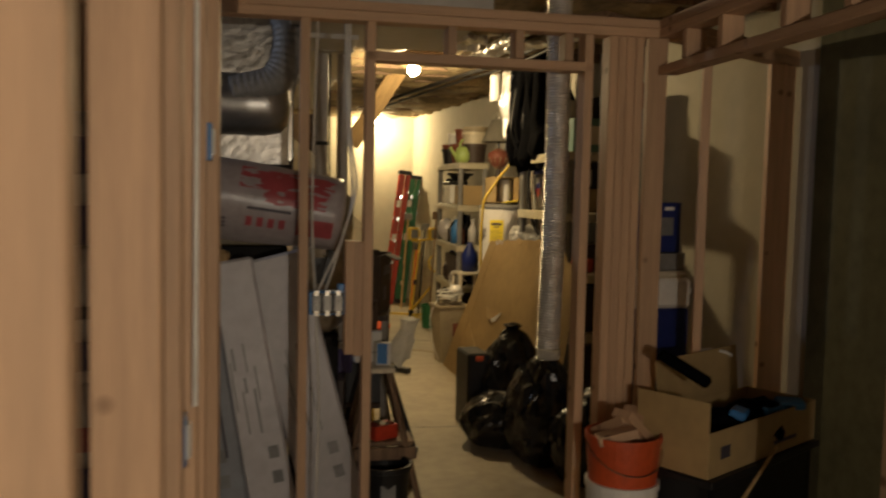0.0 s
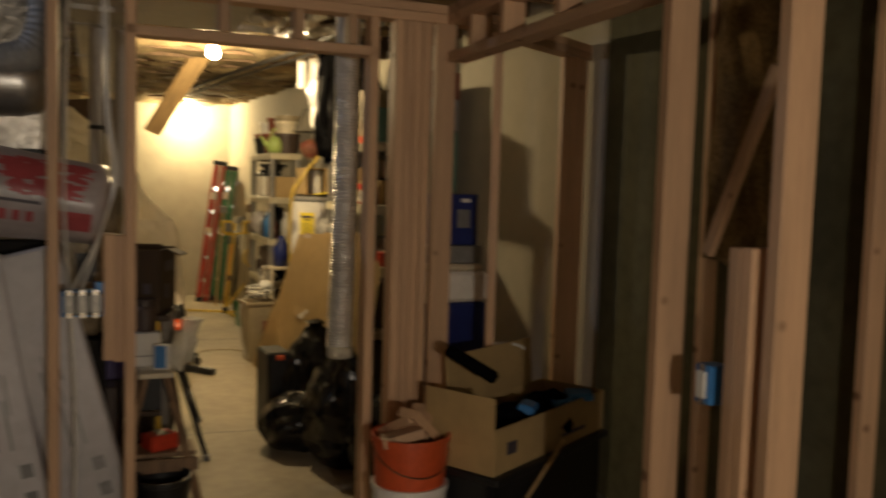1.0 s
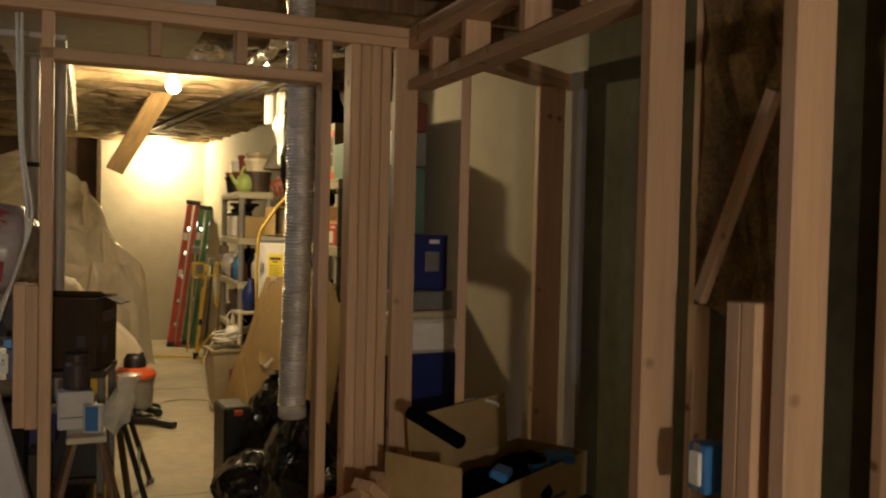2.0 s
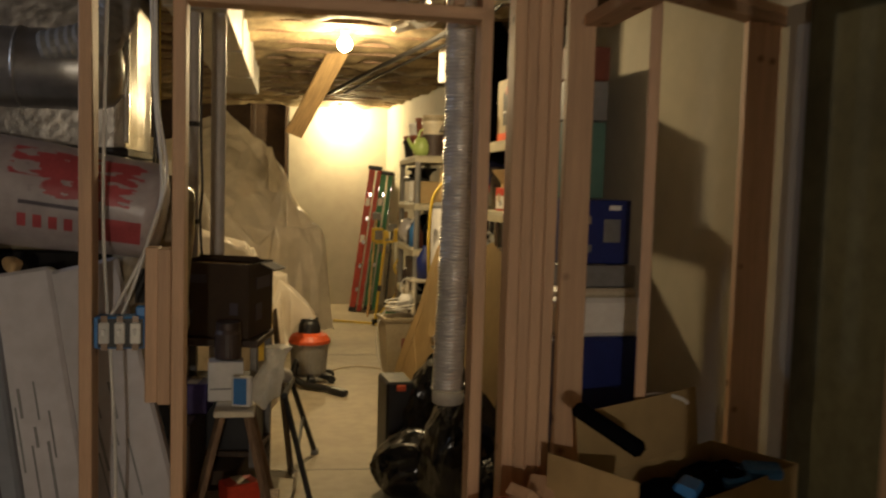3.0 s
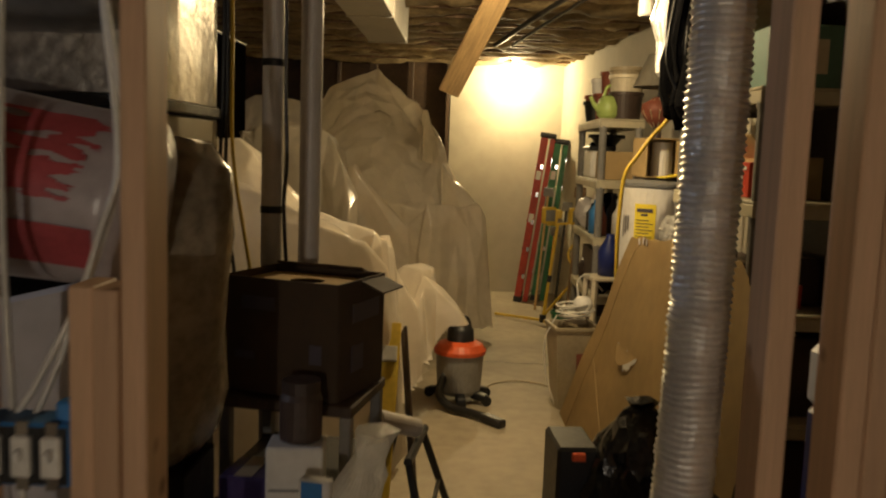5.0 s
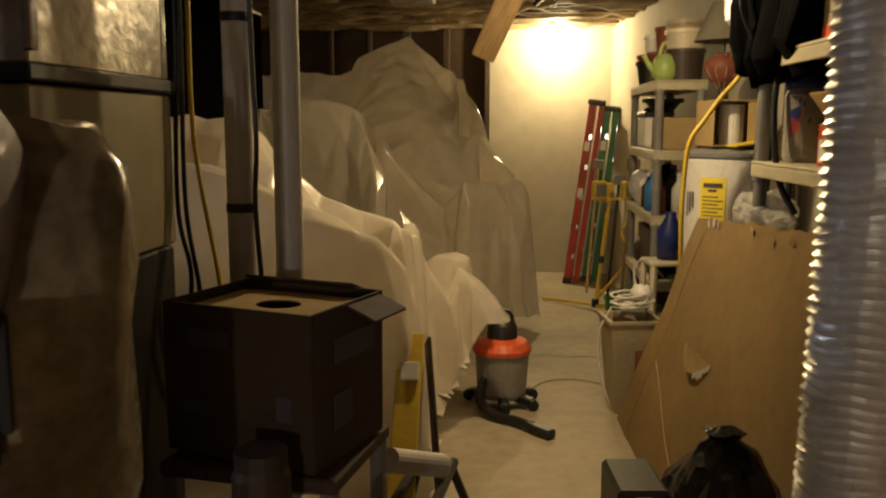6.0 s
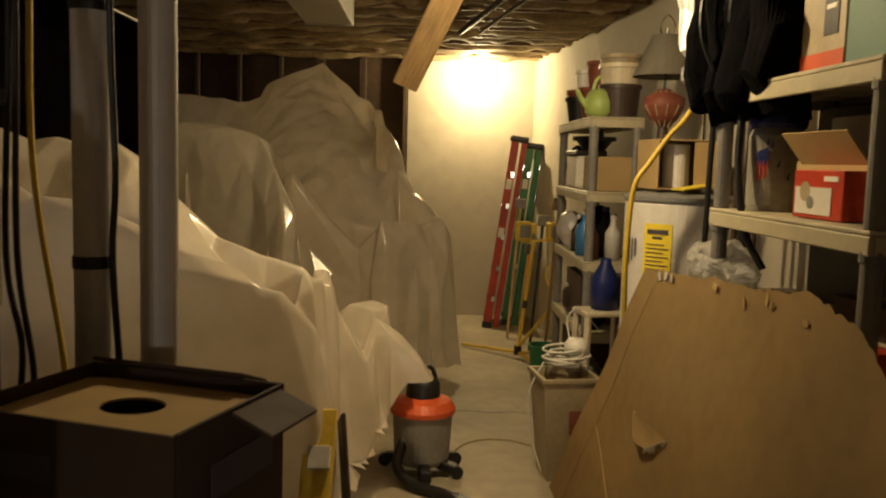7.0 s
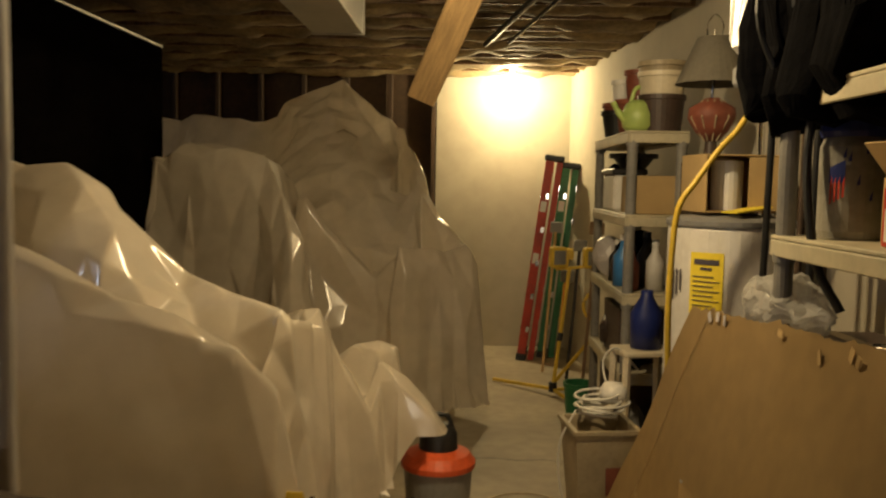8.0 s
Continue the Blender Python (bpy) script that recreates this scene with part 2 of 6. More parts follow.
def part(name, bm, mat, parent=None, label="", smooth=False):
    """One mesh object, under a thing or a part of one."""
    me = bpy.data.meshes.new(name)
    bmesh.ops.recalc_face_normals(bm, faces=bm.faces)
    bm.to_mesh(me)
    bm.free()
    me.materials.append(mat)
    if smooth:
        for p in me.polygons:
            p.use_smooth = True
    ob = new(name, me)
    if parent:
        ob.parent = parent
    if label:
        ob["label"] = label
    return ob


def thing(name, label, category, at=(0, 0, 0), rz=0.0, group="", kind=""):
    ob = new(name)
    ob.empty_display_size = 0.1
    ob.matrix_basis = pose(*at, 0, 0, rz)
    return tagged(ob, label, category, group, kind)


def lumber(name, parent, a, b, w=0.038, d=0.089, mat=None, turn=0.0):
    """A piece of framing timber from a to b with its grain along it."""
    a, b = Vector(a), Vector(b)
    ob = part(name, bx(w, d, (b - a).length, bev=0.003), mat or LUMBER, parent)
    q = (b - a).to_track_quat("Z", "Y").to_matrix().to_4x4()
    ob.matrix_basis = Matrix.Translation((a + b) / 2) @ q @ pose(0, 0, 0, 0, 0, turn)
    return ob


def structure(name, bm, mat, label, smooth=False):
    ob = part(name, bm, mat, smooth=smooth)
    return tagged(ob, label, name.split("_")[0], kind="structure")


# ---- structure ----
structure("floor", bx(8.0, 15.0, 0.12, (0.6, 2.6, -0.06), bev=0), FLOOR, "worn bare concrete basement floor, tan with faint stains")
for i, (a, b) in enumerate((((1.0, 3.05), (3.0, 2.98)), ((1.2, 6.2), (2.9, 6.12)))):
    bm = bmesh.new()
    pts = [Vector((a[0] + (b[0] - a[0]) * k / 24, a[1] + (b[1] - a[1]) * k / 24 + 0.03 * noise.noise(Vector((k * 0.5, i * 7.0, 0))), 0.0005)) for k in range(25)]
    tube(pts, 0.0022, 4, bm)
    structure("floor_crack", bm, GREY, "thin crack in the concrete floor")
structure("wall_back", bx(1.9, 0.25, 2.75, (2.60, 9.605, 1.375), bev=0), CONCRETE, "poured concrete basement wall lit by a bare bulb")
WALL_TURN = Matrix.Rotation(math.atan2(3.62 - 2.885, 9.48 - 1.6), 4, "Z")
structure("wall_right", bx(0.25, 14.5, 2.75, (0.125 + 3.3, 3.0, 1.375), None, 0), CONCRETE, "long poured concrete basement wall").matrix_basis = (
    Matrix.Translation((3.527, 2.6, 0)) @ WALL_TURN @ Matrix.Translation((-3.3, -3.0, 0)))
# Plain concrete given a near-black colour in place of deep shade.
structure("wall_left", bx(0.2, 14.4, 2.75, (-2.5, 2.6, 1.375), bev=0), CONCRETE_UNLIT, "concrete basement wall with its darkness put into the colour")
# Added black slab: shade of the open space put into its colour.
structure("wall_dark", bx(0.10, 3.5, 2.30, (0.05, 4.90, 1.15), bev=0), VOID, "near-black slab standing for the unlit space behind the stored furniture")
structure("wall_dark_trim", bx(0.11, 3.5, 0.012, (0.05, 4.90, 2.31), bev=0), SHEET_METAL, "thin metal strip standing for the lit edge of a duct")
structure("wall_rear", bx(6.6, 0.2, 2.75, (0.8, -4.5, 1.375), bev=0), CONCRETE, "concrete basement wall behind the framing")

back_frame = thing("wall_framed", "dark insulated stud wall beside the concrete wall", "wall", kind="structure")
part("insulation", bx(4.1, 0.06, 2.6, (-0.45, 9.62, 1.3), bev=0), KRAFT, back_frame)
# Studs take a darker wood than the plates; dimness put into colour.
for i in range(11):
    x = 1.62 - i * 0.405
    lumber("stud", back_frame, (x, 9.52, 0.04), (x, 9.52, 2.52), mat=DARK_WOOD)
lumber("top_plate", back_frame, (-2.4, 9.52, 2.545), (1.64, 9.52, 2.545), 0.038, 0.089, OLD_WOOD, 90)
lumber("bottom_plate", back_frame, (-2.4, 9.52, 0.02), (1.64, 9.52, 0.02), 0.038, 0.089, OLD_WOOD, 90)

structure("ceiling", bx(7.0, 14.6, 0.05, (0.8, 2.6, 2.79), bev=0), SUBFLOOR, "underside of the wooden floor above")
bm = bmesh.new()
y = -4.2
while y < 9.5:
    bx(6.2, 0.04, 0.24, (0.65, y, 2.64), bev=0, bm=bm)
    y += 0.405
structure("ceiling_joists", bm, OLD_WOOD, "rough wooden floor joists across the basement ceiling")
bm = bmesh.new()
y = 1.9
while y < 9.4:
    nx, ny = 70, 5
    grid = [[bm.verts.new((-2.3 + 5.4 * i / nx, y + 0.025 + 0.355 * j / ny,
                           2.565 - 0.05 * math.sin(math.pi * j / ny) + 0.045 * noise.noise(Vector((i * 0.45, j * 0.5, y * 3)))
                           - (0.05 * max(0, noise.noise(Vector((i * 0.16, 3.0, y)))) )))
             for j in range(ny + 1)] for i in range(nx + 1)]
    for i in range(nx):
        for j in range(ny):
            bm.faces.new((grid[i][j], grid[i][j + 1], grid[i + 1][j + 1], grid[i + 1][j]))
    y += 0.405
structure("ceiling_insulation", bm, INSUL, "crinkled brown paper-faced insulation between the joists", smooth=True)

# the stud wall with the doorway
DY = 1.175
door_wall = thing("wall_doorway", "bare timber stud wall with an open doorway", "wall", kind="structure")
for x in (-2.2, -1.8, -1.4, -1.0, -0.55, -0.14, 0.27, 0.64, 1.109, 1.370, 2.290, 2.399, 2.438, 2.477, 2.517):
    lumber("stud", door_wall, (x, DY, 0.04), (x, DY, 2.20))
lumber("stud", door_wall, (2.598, DY - 0.03, 0.04), (2.598, DY - 0.03, 2.20), turn=90)
for x, top in ((1.3315, 1.318), (1.296, 1.322)):
    lumber("blocking", door_wall, (x, DY - 0.005, 0.85 if x > 1.31 else 0.857), (x, DY - 0.005, top))
lumber("header", door_wall, (1.35, DY, 2.065), (2.31, DY, 2.065), turn=90)
for x in (1.70, 1.985, 2.20):
    lumber("cripple_stud", door_wall, (x, DY, 2.086), (x, DY, 2.20))
for k in range(2):
    lumber("top_plate", door_wall, (-2.35, DY, 2.22 + 0.039 * k), (2.643, DY, 2.22 + 0.039 * k), turn=90)
lumber("bottom_plate", door_wall, (-2.35, DY, 0.02), (1.39, DY, 0.02), turn=90)
lumber("bottom_plate", door_wall, (2.27, DY, 0.02), (2.643, DY, 0.02), turn=90)

# the side wall with its own opening
SX = 2.645
side_wall = thing("wall_side", "bare timber stud wall with a wide opening", "wall", kind="structure")
for yy in (-0.357, -0.768, -1.5, -2.3, -2.7):
    lumber("stud", side_wall, (SX, yy, 0.04), (SX, yy, 2.20), turn=90)
for yy, top in ((-0.655, 1.41), (-0.694, 1.412)):
    lumber("blocking", side_wall, (SX - 0.004, yy, 0.04), (SX - 0.004, yy, top), turn=90)
lumber("header", side_wall, (SX, 1.128, 2.065), (SX, -0.337, 2.065), 0.089, 0.038)
for yy in (0.90, 0.62, 0.22, -0.10):
    lumber("cripple_stud", side_wall, (SX, yy, 2.086), (SX, yy, 2.20), turn=90)
for k in range(2):
    lumber("top_plate", side_wall, (SX, 1.128, 2.22 + 0.039 * k), (SX, -4.3, 2.22 + 0.039 * k), 0.089, 0.038)
lumber("bottom_plate", side_wall, (SX, -0.2, 0.02), (SX, -4.3, 0.02), 0.089, 0.038)

# Added facing: the concrete's dim light is put into its darker colour.
structure("wall_membrane", bx(0.02, 5.8, 2.5, (3.60, -1.45, 1.27), None, 0.002), DIM_CONCRETE, "grey-green facing over the concrete wall, coloured for its dim light")

# the skewed wall that runs from the post to the concrete
angled = thing("wall_angled", "short stud wall set at an angle against the concrete", "wall", kind="structure")
for x, yy, turn in ((2.915, 1.29, -24), (3.468, 1.61, 90), (3.545, 1.655, 90)):
    lumber("stud", angled, (x, yy, 0.04), (x, yy, 2.20), turn=turn)
for k in range(2):
    lumber("top_plate", angled, (2.70, 1.165, 2.22 + 0.039 * k), (3.60, 1.69, 2.22 + 0.039 * k), 0.038, 0.089, turn=90)
lumber("bottom_plate", angled, (2.70, 1.165, 0.02), (3.60, 1.69, 0.02), 0.038, 0.089, turn=90)

# furring on the concrete, near the camera's start
furring = thing("wall_furring", "timber furring against the concrete wall", "wall", kind="structure")
for yy in (0.60, -0.20, -0.75, -1.25, -1.8):
    lumber("stud", furring, (3.565, yy, 0.02), (3.565, yy, 2.45), turn=90)
lumber("brace", furring, (3.44, 0.46, 1.30), (3.44, 0.14, 1.98), 0.03, 0.05)
batt = bx(0.07, 0.42, 1.20, (3.52, 0.33, 1.86), bev=0.02)
bmesh.ops.subdivide_edges(batt, edges=batt.edges[:], cuts=6, use_grid_fill=True)
part("insulation", lumpy(batt, 0.05, 9, 4), BATT, furring, "loose brown insulation batt")

# the left partition
left_wall = thing("wall_partition", "bare timber stud partition close to the camera", "wall", kind="structure")
LX = 0.806
for yy in (-3.8, -3.4, -3.0, -2.6, -1.655, -1.15, -0.90, -0.63, -0.42, 0.011, 0.05):
    lumber("stud", left_wall, (LX, yy, 0.04), (LX, yy, 2.20), turn=90)
for k in range(2):
    lumber("top_plate", left_wall, (LX, 1.128, 2.22 + 0.039 * k), (LX, -4.3, 2.22 + 0.039 * k), 0.089, 0.038)
lumber("bottom_plate", left_wall, (LX, 0.07, 0.02), (LX, -4.3, 0.02), 0.089, 0.038)


# ---- lamps ----
def bare_bulb(at, top):
    lamp = thing("ceiling_bulb", "bare glowing light bulb in a porcelain ceiling holder", "light bulb", (at[0], at[1], at[2]), group="bare bulbs")
    part("holder", lathe([(0.055, 0.11), (0.055, 0.085), (0.03, 0.075), (0.022, 0.045), (0.02, 0.04)], 20), WHITE, lamp, smooth=True)
    part("bulb", lathe([(0.015, 0.045), (0.02, 0.035), (0.043, 0.005), (0.047, -0.02), (0.038, -0.045), (0.012, -0.06)], 20), GLOW, lamp, smooth=True)
    part("block", bx(0.14, 0.10, max(0.02, top - at[2] - 0.11), (0, 0, (top - at[2] + 0.11) / 2)), OLD_WOOD, lamp)


bare_bulb((2.02, 4.13, 2.45), 2.60)
bare_bulb((2.32, 9.14, 2.47), 2.62)


# ---- polythene sheeting over stored furniture ----
# edges and corners of what stands under the sheets: (x, y, z) to (x, y, z)
BACK_STORE = [((1.02, 8.04, 2.29), (1.48, 7.72, 1.91)), ((1.02, 8.04, 2.28), (0.40, 8.05, 2.02)), ((1.48, 7.72, 1.91), (1.62, 7.3, 1.47)), ((1.62, 7.3, 1.46), (1.95, 6.90, 1.12)),
              ((0.82, 6.34, 1.66), (1.02, 6.12, 0.95)), ((0.2, 7.5, 1.62), (1.3, 7.4, 1.55)), ((1.02, 8.04, 2.29), (1.02, 8.12, 2.29)), ((-1.3, 8.1, 2.0), (0.40, 8.05, 2.03)), ((1.48, 7.70, 1.93), (1.48, 7.78, 1.93)), ((1.60, 7.25, 1.48), (1.63, 7.35, 1.48)),
              ((0.14, 6.40, 1.69), (0.14, 7.1, 1.69)), ((0.14, 6.40, 1.69), (0.81, 6.34, 1.68)), ((0.80, 6.36, 1.67), (0.80, 7.0, 1.50)), ((-1.3, 6.8, 1.2), (0.1, 6.8, 1.2)),
              ((1.95, 6.90, 1.14), (1.70, 7.2, 1.26)), ((1.95, 6.90, 1.13), (1.55, 6.66, 1.10)), ((0.95, 6.7, 0.75), (1.5, 6.7, 0.75))]
FRONT_STORE = [((0.78, 4.06, 1.535), (1.08, 4.09, 1.25)), ((0.55, 3.34, 1.47), (0.98, 3.32, 1.345)), ((0.98, 3.32, 1.345), (1.20, 3.32, 1.235)), ((1.20, 3.32, 1.235), (1.41, 3.33, 1.175)), ((1.41, 3.33, 1.175), (1.49, 3.34, 1.09)),
               ((1.45, 3.92, 1.18), (1.33, 3.62, 0.86)), ((1.62, 4.80, 0.82), (1.83, 4.78, 0.61)), ((-1.3, 4.1, 1.62), (0.54, 4.06, 1.59)), ((0.54, 4.06, 1.59), (0.78, 4.06, 1.545)), ((1.08, 4.09, 1.265), (1.45, 3.92, 1.19)), ((1.45, 3.92, 1.18), (1.40, 4.8, 0.95)),
               ((-1.3, 3.36, 1.49), (0.55, 3.34, 1.47)),
               ((1.31, 4.95, 0.85), (1.63, 4.93, 0.84)), ((1.77, 4.92, 0.60), (1.77, 5.10, 0.58)), ((-1.3, 5.4, 0.9), (1.2, 5.4, 0.9))]
# the goods below, as seen from above: (x0, x1, y0, y1)
BACK_GOODS = [(-1.3, 1.40, 7.85, 8.5), (0.12, 0.84, 6.36, 7.2), (-1.3, 1.42, 7.1, 8.0), (0.9, 1.62, 6.85, 7.3), (-1.3, 0.3, 6.7, 7.6)]
FRONT_GOODS = [(-1.3, 0.76, 4.0, 5.3), (0.7, 1.43, 3.88, 4.9), (-1.3, 1.42, 3.32, 3.72), (1.2, 1.60, 4.7, 5.2)]


def drape(x0, x1, y0, y1, step, store, goods, sag, fall, hem, seed):
    """A thin sheet hung over the edges of the goods: taut between them, pleated where it falls to the floor."""
    nx, ny = round((x1 - x0) / step) + 1, round((y1 - y0) / step) + 1
    gx, gy = np.meshgrid(np.linspace(x0, x1, nx), np.linspace(y0, y1, ny), indexing="ij")

    def rough(u, v, size, k):
        """Smooth noise from a few crossing waves."""
        rng = np.random.RandomState(seed * 100 + k)
        out = np.zeros_like(u)
        for n in range(7):
            ang, ph, f = rng.uniform(0, 6.283), rng.uniform(0, 6.283), rng.uniform(0.6, 1.7)
            out += np.sin((u * np.cos(ang) + v * np.sin(ang)) * f * size + ph)
        return out / 3.2
    wx, wy = gx + 0.022 * rough(gx, gy, 7, 1), gy + 0.022 * rough(gx, gy, 7, 2)
    z = np.full((nx, ny), -9.0)
    off = np.full((nx, ny), 99.0)
    px, py = np.zeros((nx, ny)), np.zeros((nx, ny))

    def nearer(d, qx, qy):
        m = d < off
        off[m], px[m], py[m] = d[m], qx[m], qy[m]
    for a, b in store:
        dx, dy = b[0] - a[0], b[1] - a[1]
        t = np.clip(((wx - a[0]) * dx + (wy - a[1]) * dy) / (dx * dx + dy * dy + 1e-9), 0, 1)
        qx, qy = a[0] + dx * t, a[1] + dy * t
        d = np.hypot(wx - qx, wy - qy)
        z = np.maximum(z, a[2] + (b[2] - a[2]) * t - sag * d * (1 + 0.25 * rough(qx, qy, 5, 3)))
        nearer(np.maximum(0, d - 0.02), qx, qy)
    for g in goods:
        qx, qy = np.clip(wx, g[0], g[1]), np.clip(wy, g[2], g[3])
        nearer(np.hypot(wx - qx, wy - qy), qx, qy)
    ux, uy = (gx - px) / (off + 1e-6), (gy - py) / (off + 1e-6)
    pleat = np.abs(rough(px + 0.16 * ux, py + 0.16 * uy, 13, 4))
    z = z - fall * off * (0.75 + 0.55 * pleat)
    z += 0.020 * rough(gx, gy, 8, 5) + 0.010 * rough(gx, gy, 21, 6)
    edge = np.clip((gx - 1.46) * 1.6, 0.015, hem) + 0.02 * np.abs(rough(gx, gy, 9, 7))
    live = z > edge
    z = np.maximum(z, edge)
    for again in range(1):
        z[1:-1, 1:-1] = 0.2 * (z[1:-1, 1:-1] + z[:-2, 1:-1] + z[2:, 1:-1] + z[1:-1, :-2] + z[1:-1, 2:])
    sx, sy = np.gradient(z, step)
    away = np.stack([-sx, -sy, np.ones_like(z)], -1) / np.sqrt(1 + sx * sx + sy * sy)[..., None]
    crush = 0.028 * rough(gx + 0.6 * z, gy - 0.6 * z, 7, 8) + 0.006 * rough(gx + 0.8 * z, gy - 0.5 * z, 20, 9)
    return (np.stack([gx, gy, z], -1) + away * crush[..., None]).astype(np.float32), live


def polythene(name, settled, label, seed):
    """The hung sheet as a mesh, creased into planes and finely crumpled."""
    p, live = settled
    keep = live[:-1, :-1] | live[1:, :-1] | live[1:, 1:] | live[:-1, 1:]
    nx, ny = p.shape[:2]
    idx = np.arange(nx * ny).reshape(nx, ny)
    faces = np.stack([idx[:-1, :-1], idx[1:, :-1], idx[1:, 1:], idx[:-1, 1:]], -1)[keep]
    me = bpy.data.meshes.new(name)
    me.from_pydata(p.reshape(-1, 3).tolist(), [], faces.tolist())
    me.update()
    trim = bmesh.new()
    trim.from_mesh(me)
    for vert in [q for q in trim.verts if not q.link_faces]:
        trim.verts.remove(vert)
    trim.to_mesh(me)
    trim.free()
    me.update()
    normals = [v.normal.copy() for v in me.vertices]
    for v, n in zip(me.vertices, normals):
        c = v.co
        w = 0.62 - 2 * abs(noise.noise(Vector((c.x * 2.2 + c.z * 0.9, c.y * 2.2 - c.z * 0.7, c.z * 1.4 + seed))))
        w2 = 0.62 - 2 * abs(noise.noise(Vector((c.x * 5.0 - c.z * 2.0, c.y * 5.0 + c.z * 1.2, c.z * 2.4 + seed + 8))))
        v.co = c + n * (0.026 * w + 0.019 * w2)
        v.co.z = max(v.co.z, 0.004)
    me.polygons.foreach_set("use_smooth", [True] * len(me.polygons))
    me.materials.append(POLY)
    ob = new(name, me)
    taut = ob.modifiers.new("taut_planes", "DECIMATE")
    taut.ratio = 0.030
    finer = ob.modifiers.new("finer", "SUBSURF")
    finer.subdivision_type, finer.levels, finer.render_levels = "SIMPLE", 3, 3
    soft = ob.modifiers.new("soft_creases", "SMOOTH")
    soft.factor, soft.iterations = 0.5, 2
    return tagged(ob, label, "plastic sheet", group="dust sheets")


polythene("dust_sheet", drape(-1.25, 2.45, 5.8, 8.8, 0.012, BACK_STORE, BACK_GOODS, 1.3, 8.0, 0.10, 1), "translucent polythene dust sheet draped over tall stored furniture", 1.0)
polythene("dust_sheet", drape(-1.25, 2.2, 2.85, 5.7, 0.012, FRONT_STORE, FRONT_GOODS, 1.6, 6.0, 0.52, 2), "creased polythene dust sheet over low stored furniture", 1.0)


# ---- silver hose in the doorway ----
def flexible_duct():
    duct = thing("flexible_duct", "silver foil flexible duct hanging open-ended beside the doorway", "duct", (2.262, 1.47, 0))
    prof = []
    z, k = 0.80, 0
    while z < 2.62:
        prof.append(((0.0518, 0.0540, 0.0568, 0.0540)[k % 4], z))
        z += 0.0032
        k += 1
    bm = lathe(prof, 28, cap=False)
    for v in bm.verts:
        s = v.co.z - 0.8
        v.co.x += 0.018 * math.sin(s * 1.7) + 0.004 * noise.noise(v.co * 38)
        v.co.y += 0.02 * math.sin(s * 1.1 + 1)
        v.co.z += 0.006 * noise.noise(v.co * 22)
    part("hose", bm, FOIL, duct, smooth=False)
    part("rim", lathe([(0.050, 0.755), (0.056, 0.76), (0.056, 0.80), (0.050, 0.80)], 28, cap=False), CLEAR, duct, "crumpled clear plastic rim", True)


flexible_duct()


# ---- black rubbish bags ----
def rubbish_bag(at, sx, sy, sz, seed, knot=True):
    bag = thing("rubbish_bag", "full black shiny rubbish bag slumped on the floor", "rubbish bag", at, group="rubbish bags")
    bm = bmesh.new()
    bmesh.ops.create_icosphere(bm, subdivisions=4, radius=1)
    for v in bm.verts:
        c = v.co
        top = max(0, c.z)
        k = 1 - 0.45 * top ** 2
        fold = 1 + 0.10 * (1 - abs(noise.noise(Vector((math.atan2(c.y, c.x) * 2.2, c.z * 1.2, seed)))) * 2)
        v.co = Vector((c.x * sx * k * fold, c.y * sy * k * fold, (c.z + 0.82) * sz / 1.82))
    lumpy(bm, 0.05 * max(sx, sz), 5, seed)
    lumpy(bm, 0.02, 14, seed + 3, 0.004)
    part("sack", bm, BAG_BLACK, bag, smooth=False)
    if knot:
        part("neck", lumpy(lathe([(0.06, sz * 0.86), (0.03, sz * 0.94), (0.035, sz * 0.97), (0.055, sz * 1.02), (0.02, sz * 1.03)], 12), 0.03, 16, seed), BAG_BLACK, bag)


rubbish_bag((2.50, 2.93, 0.0), 0.21, 0.24, 0.66, 1)
rubbish_bag((2.52, 2.28, 0.0), 0.22, 0.26, 0.62, 2)
rubbish_bag((2.33, 2.62, 0.0), 0.20, 0.22, 0.34, 3, False)
rubbish_bag((2.66, 1.92, 0.0), 0.2, 0.24, 0.50, 4, False)


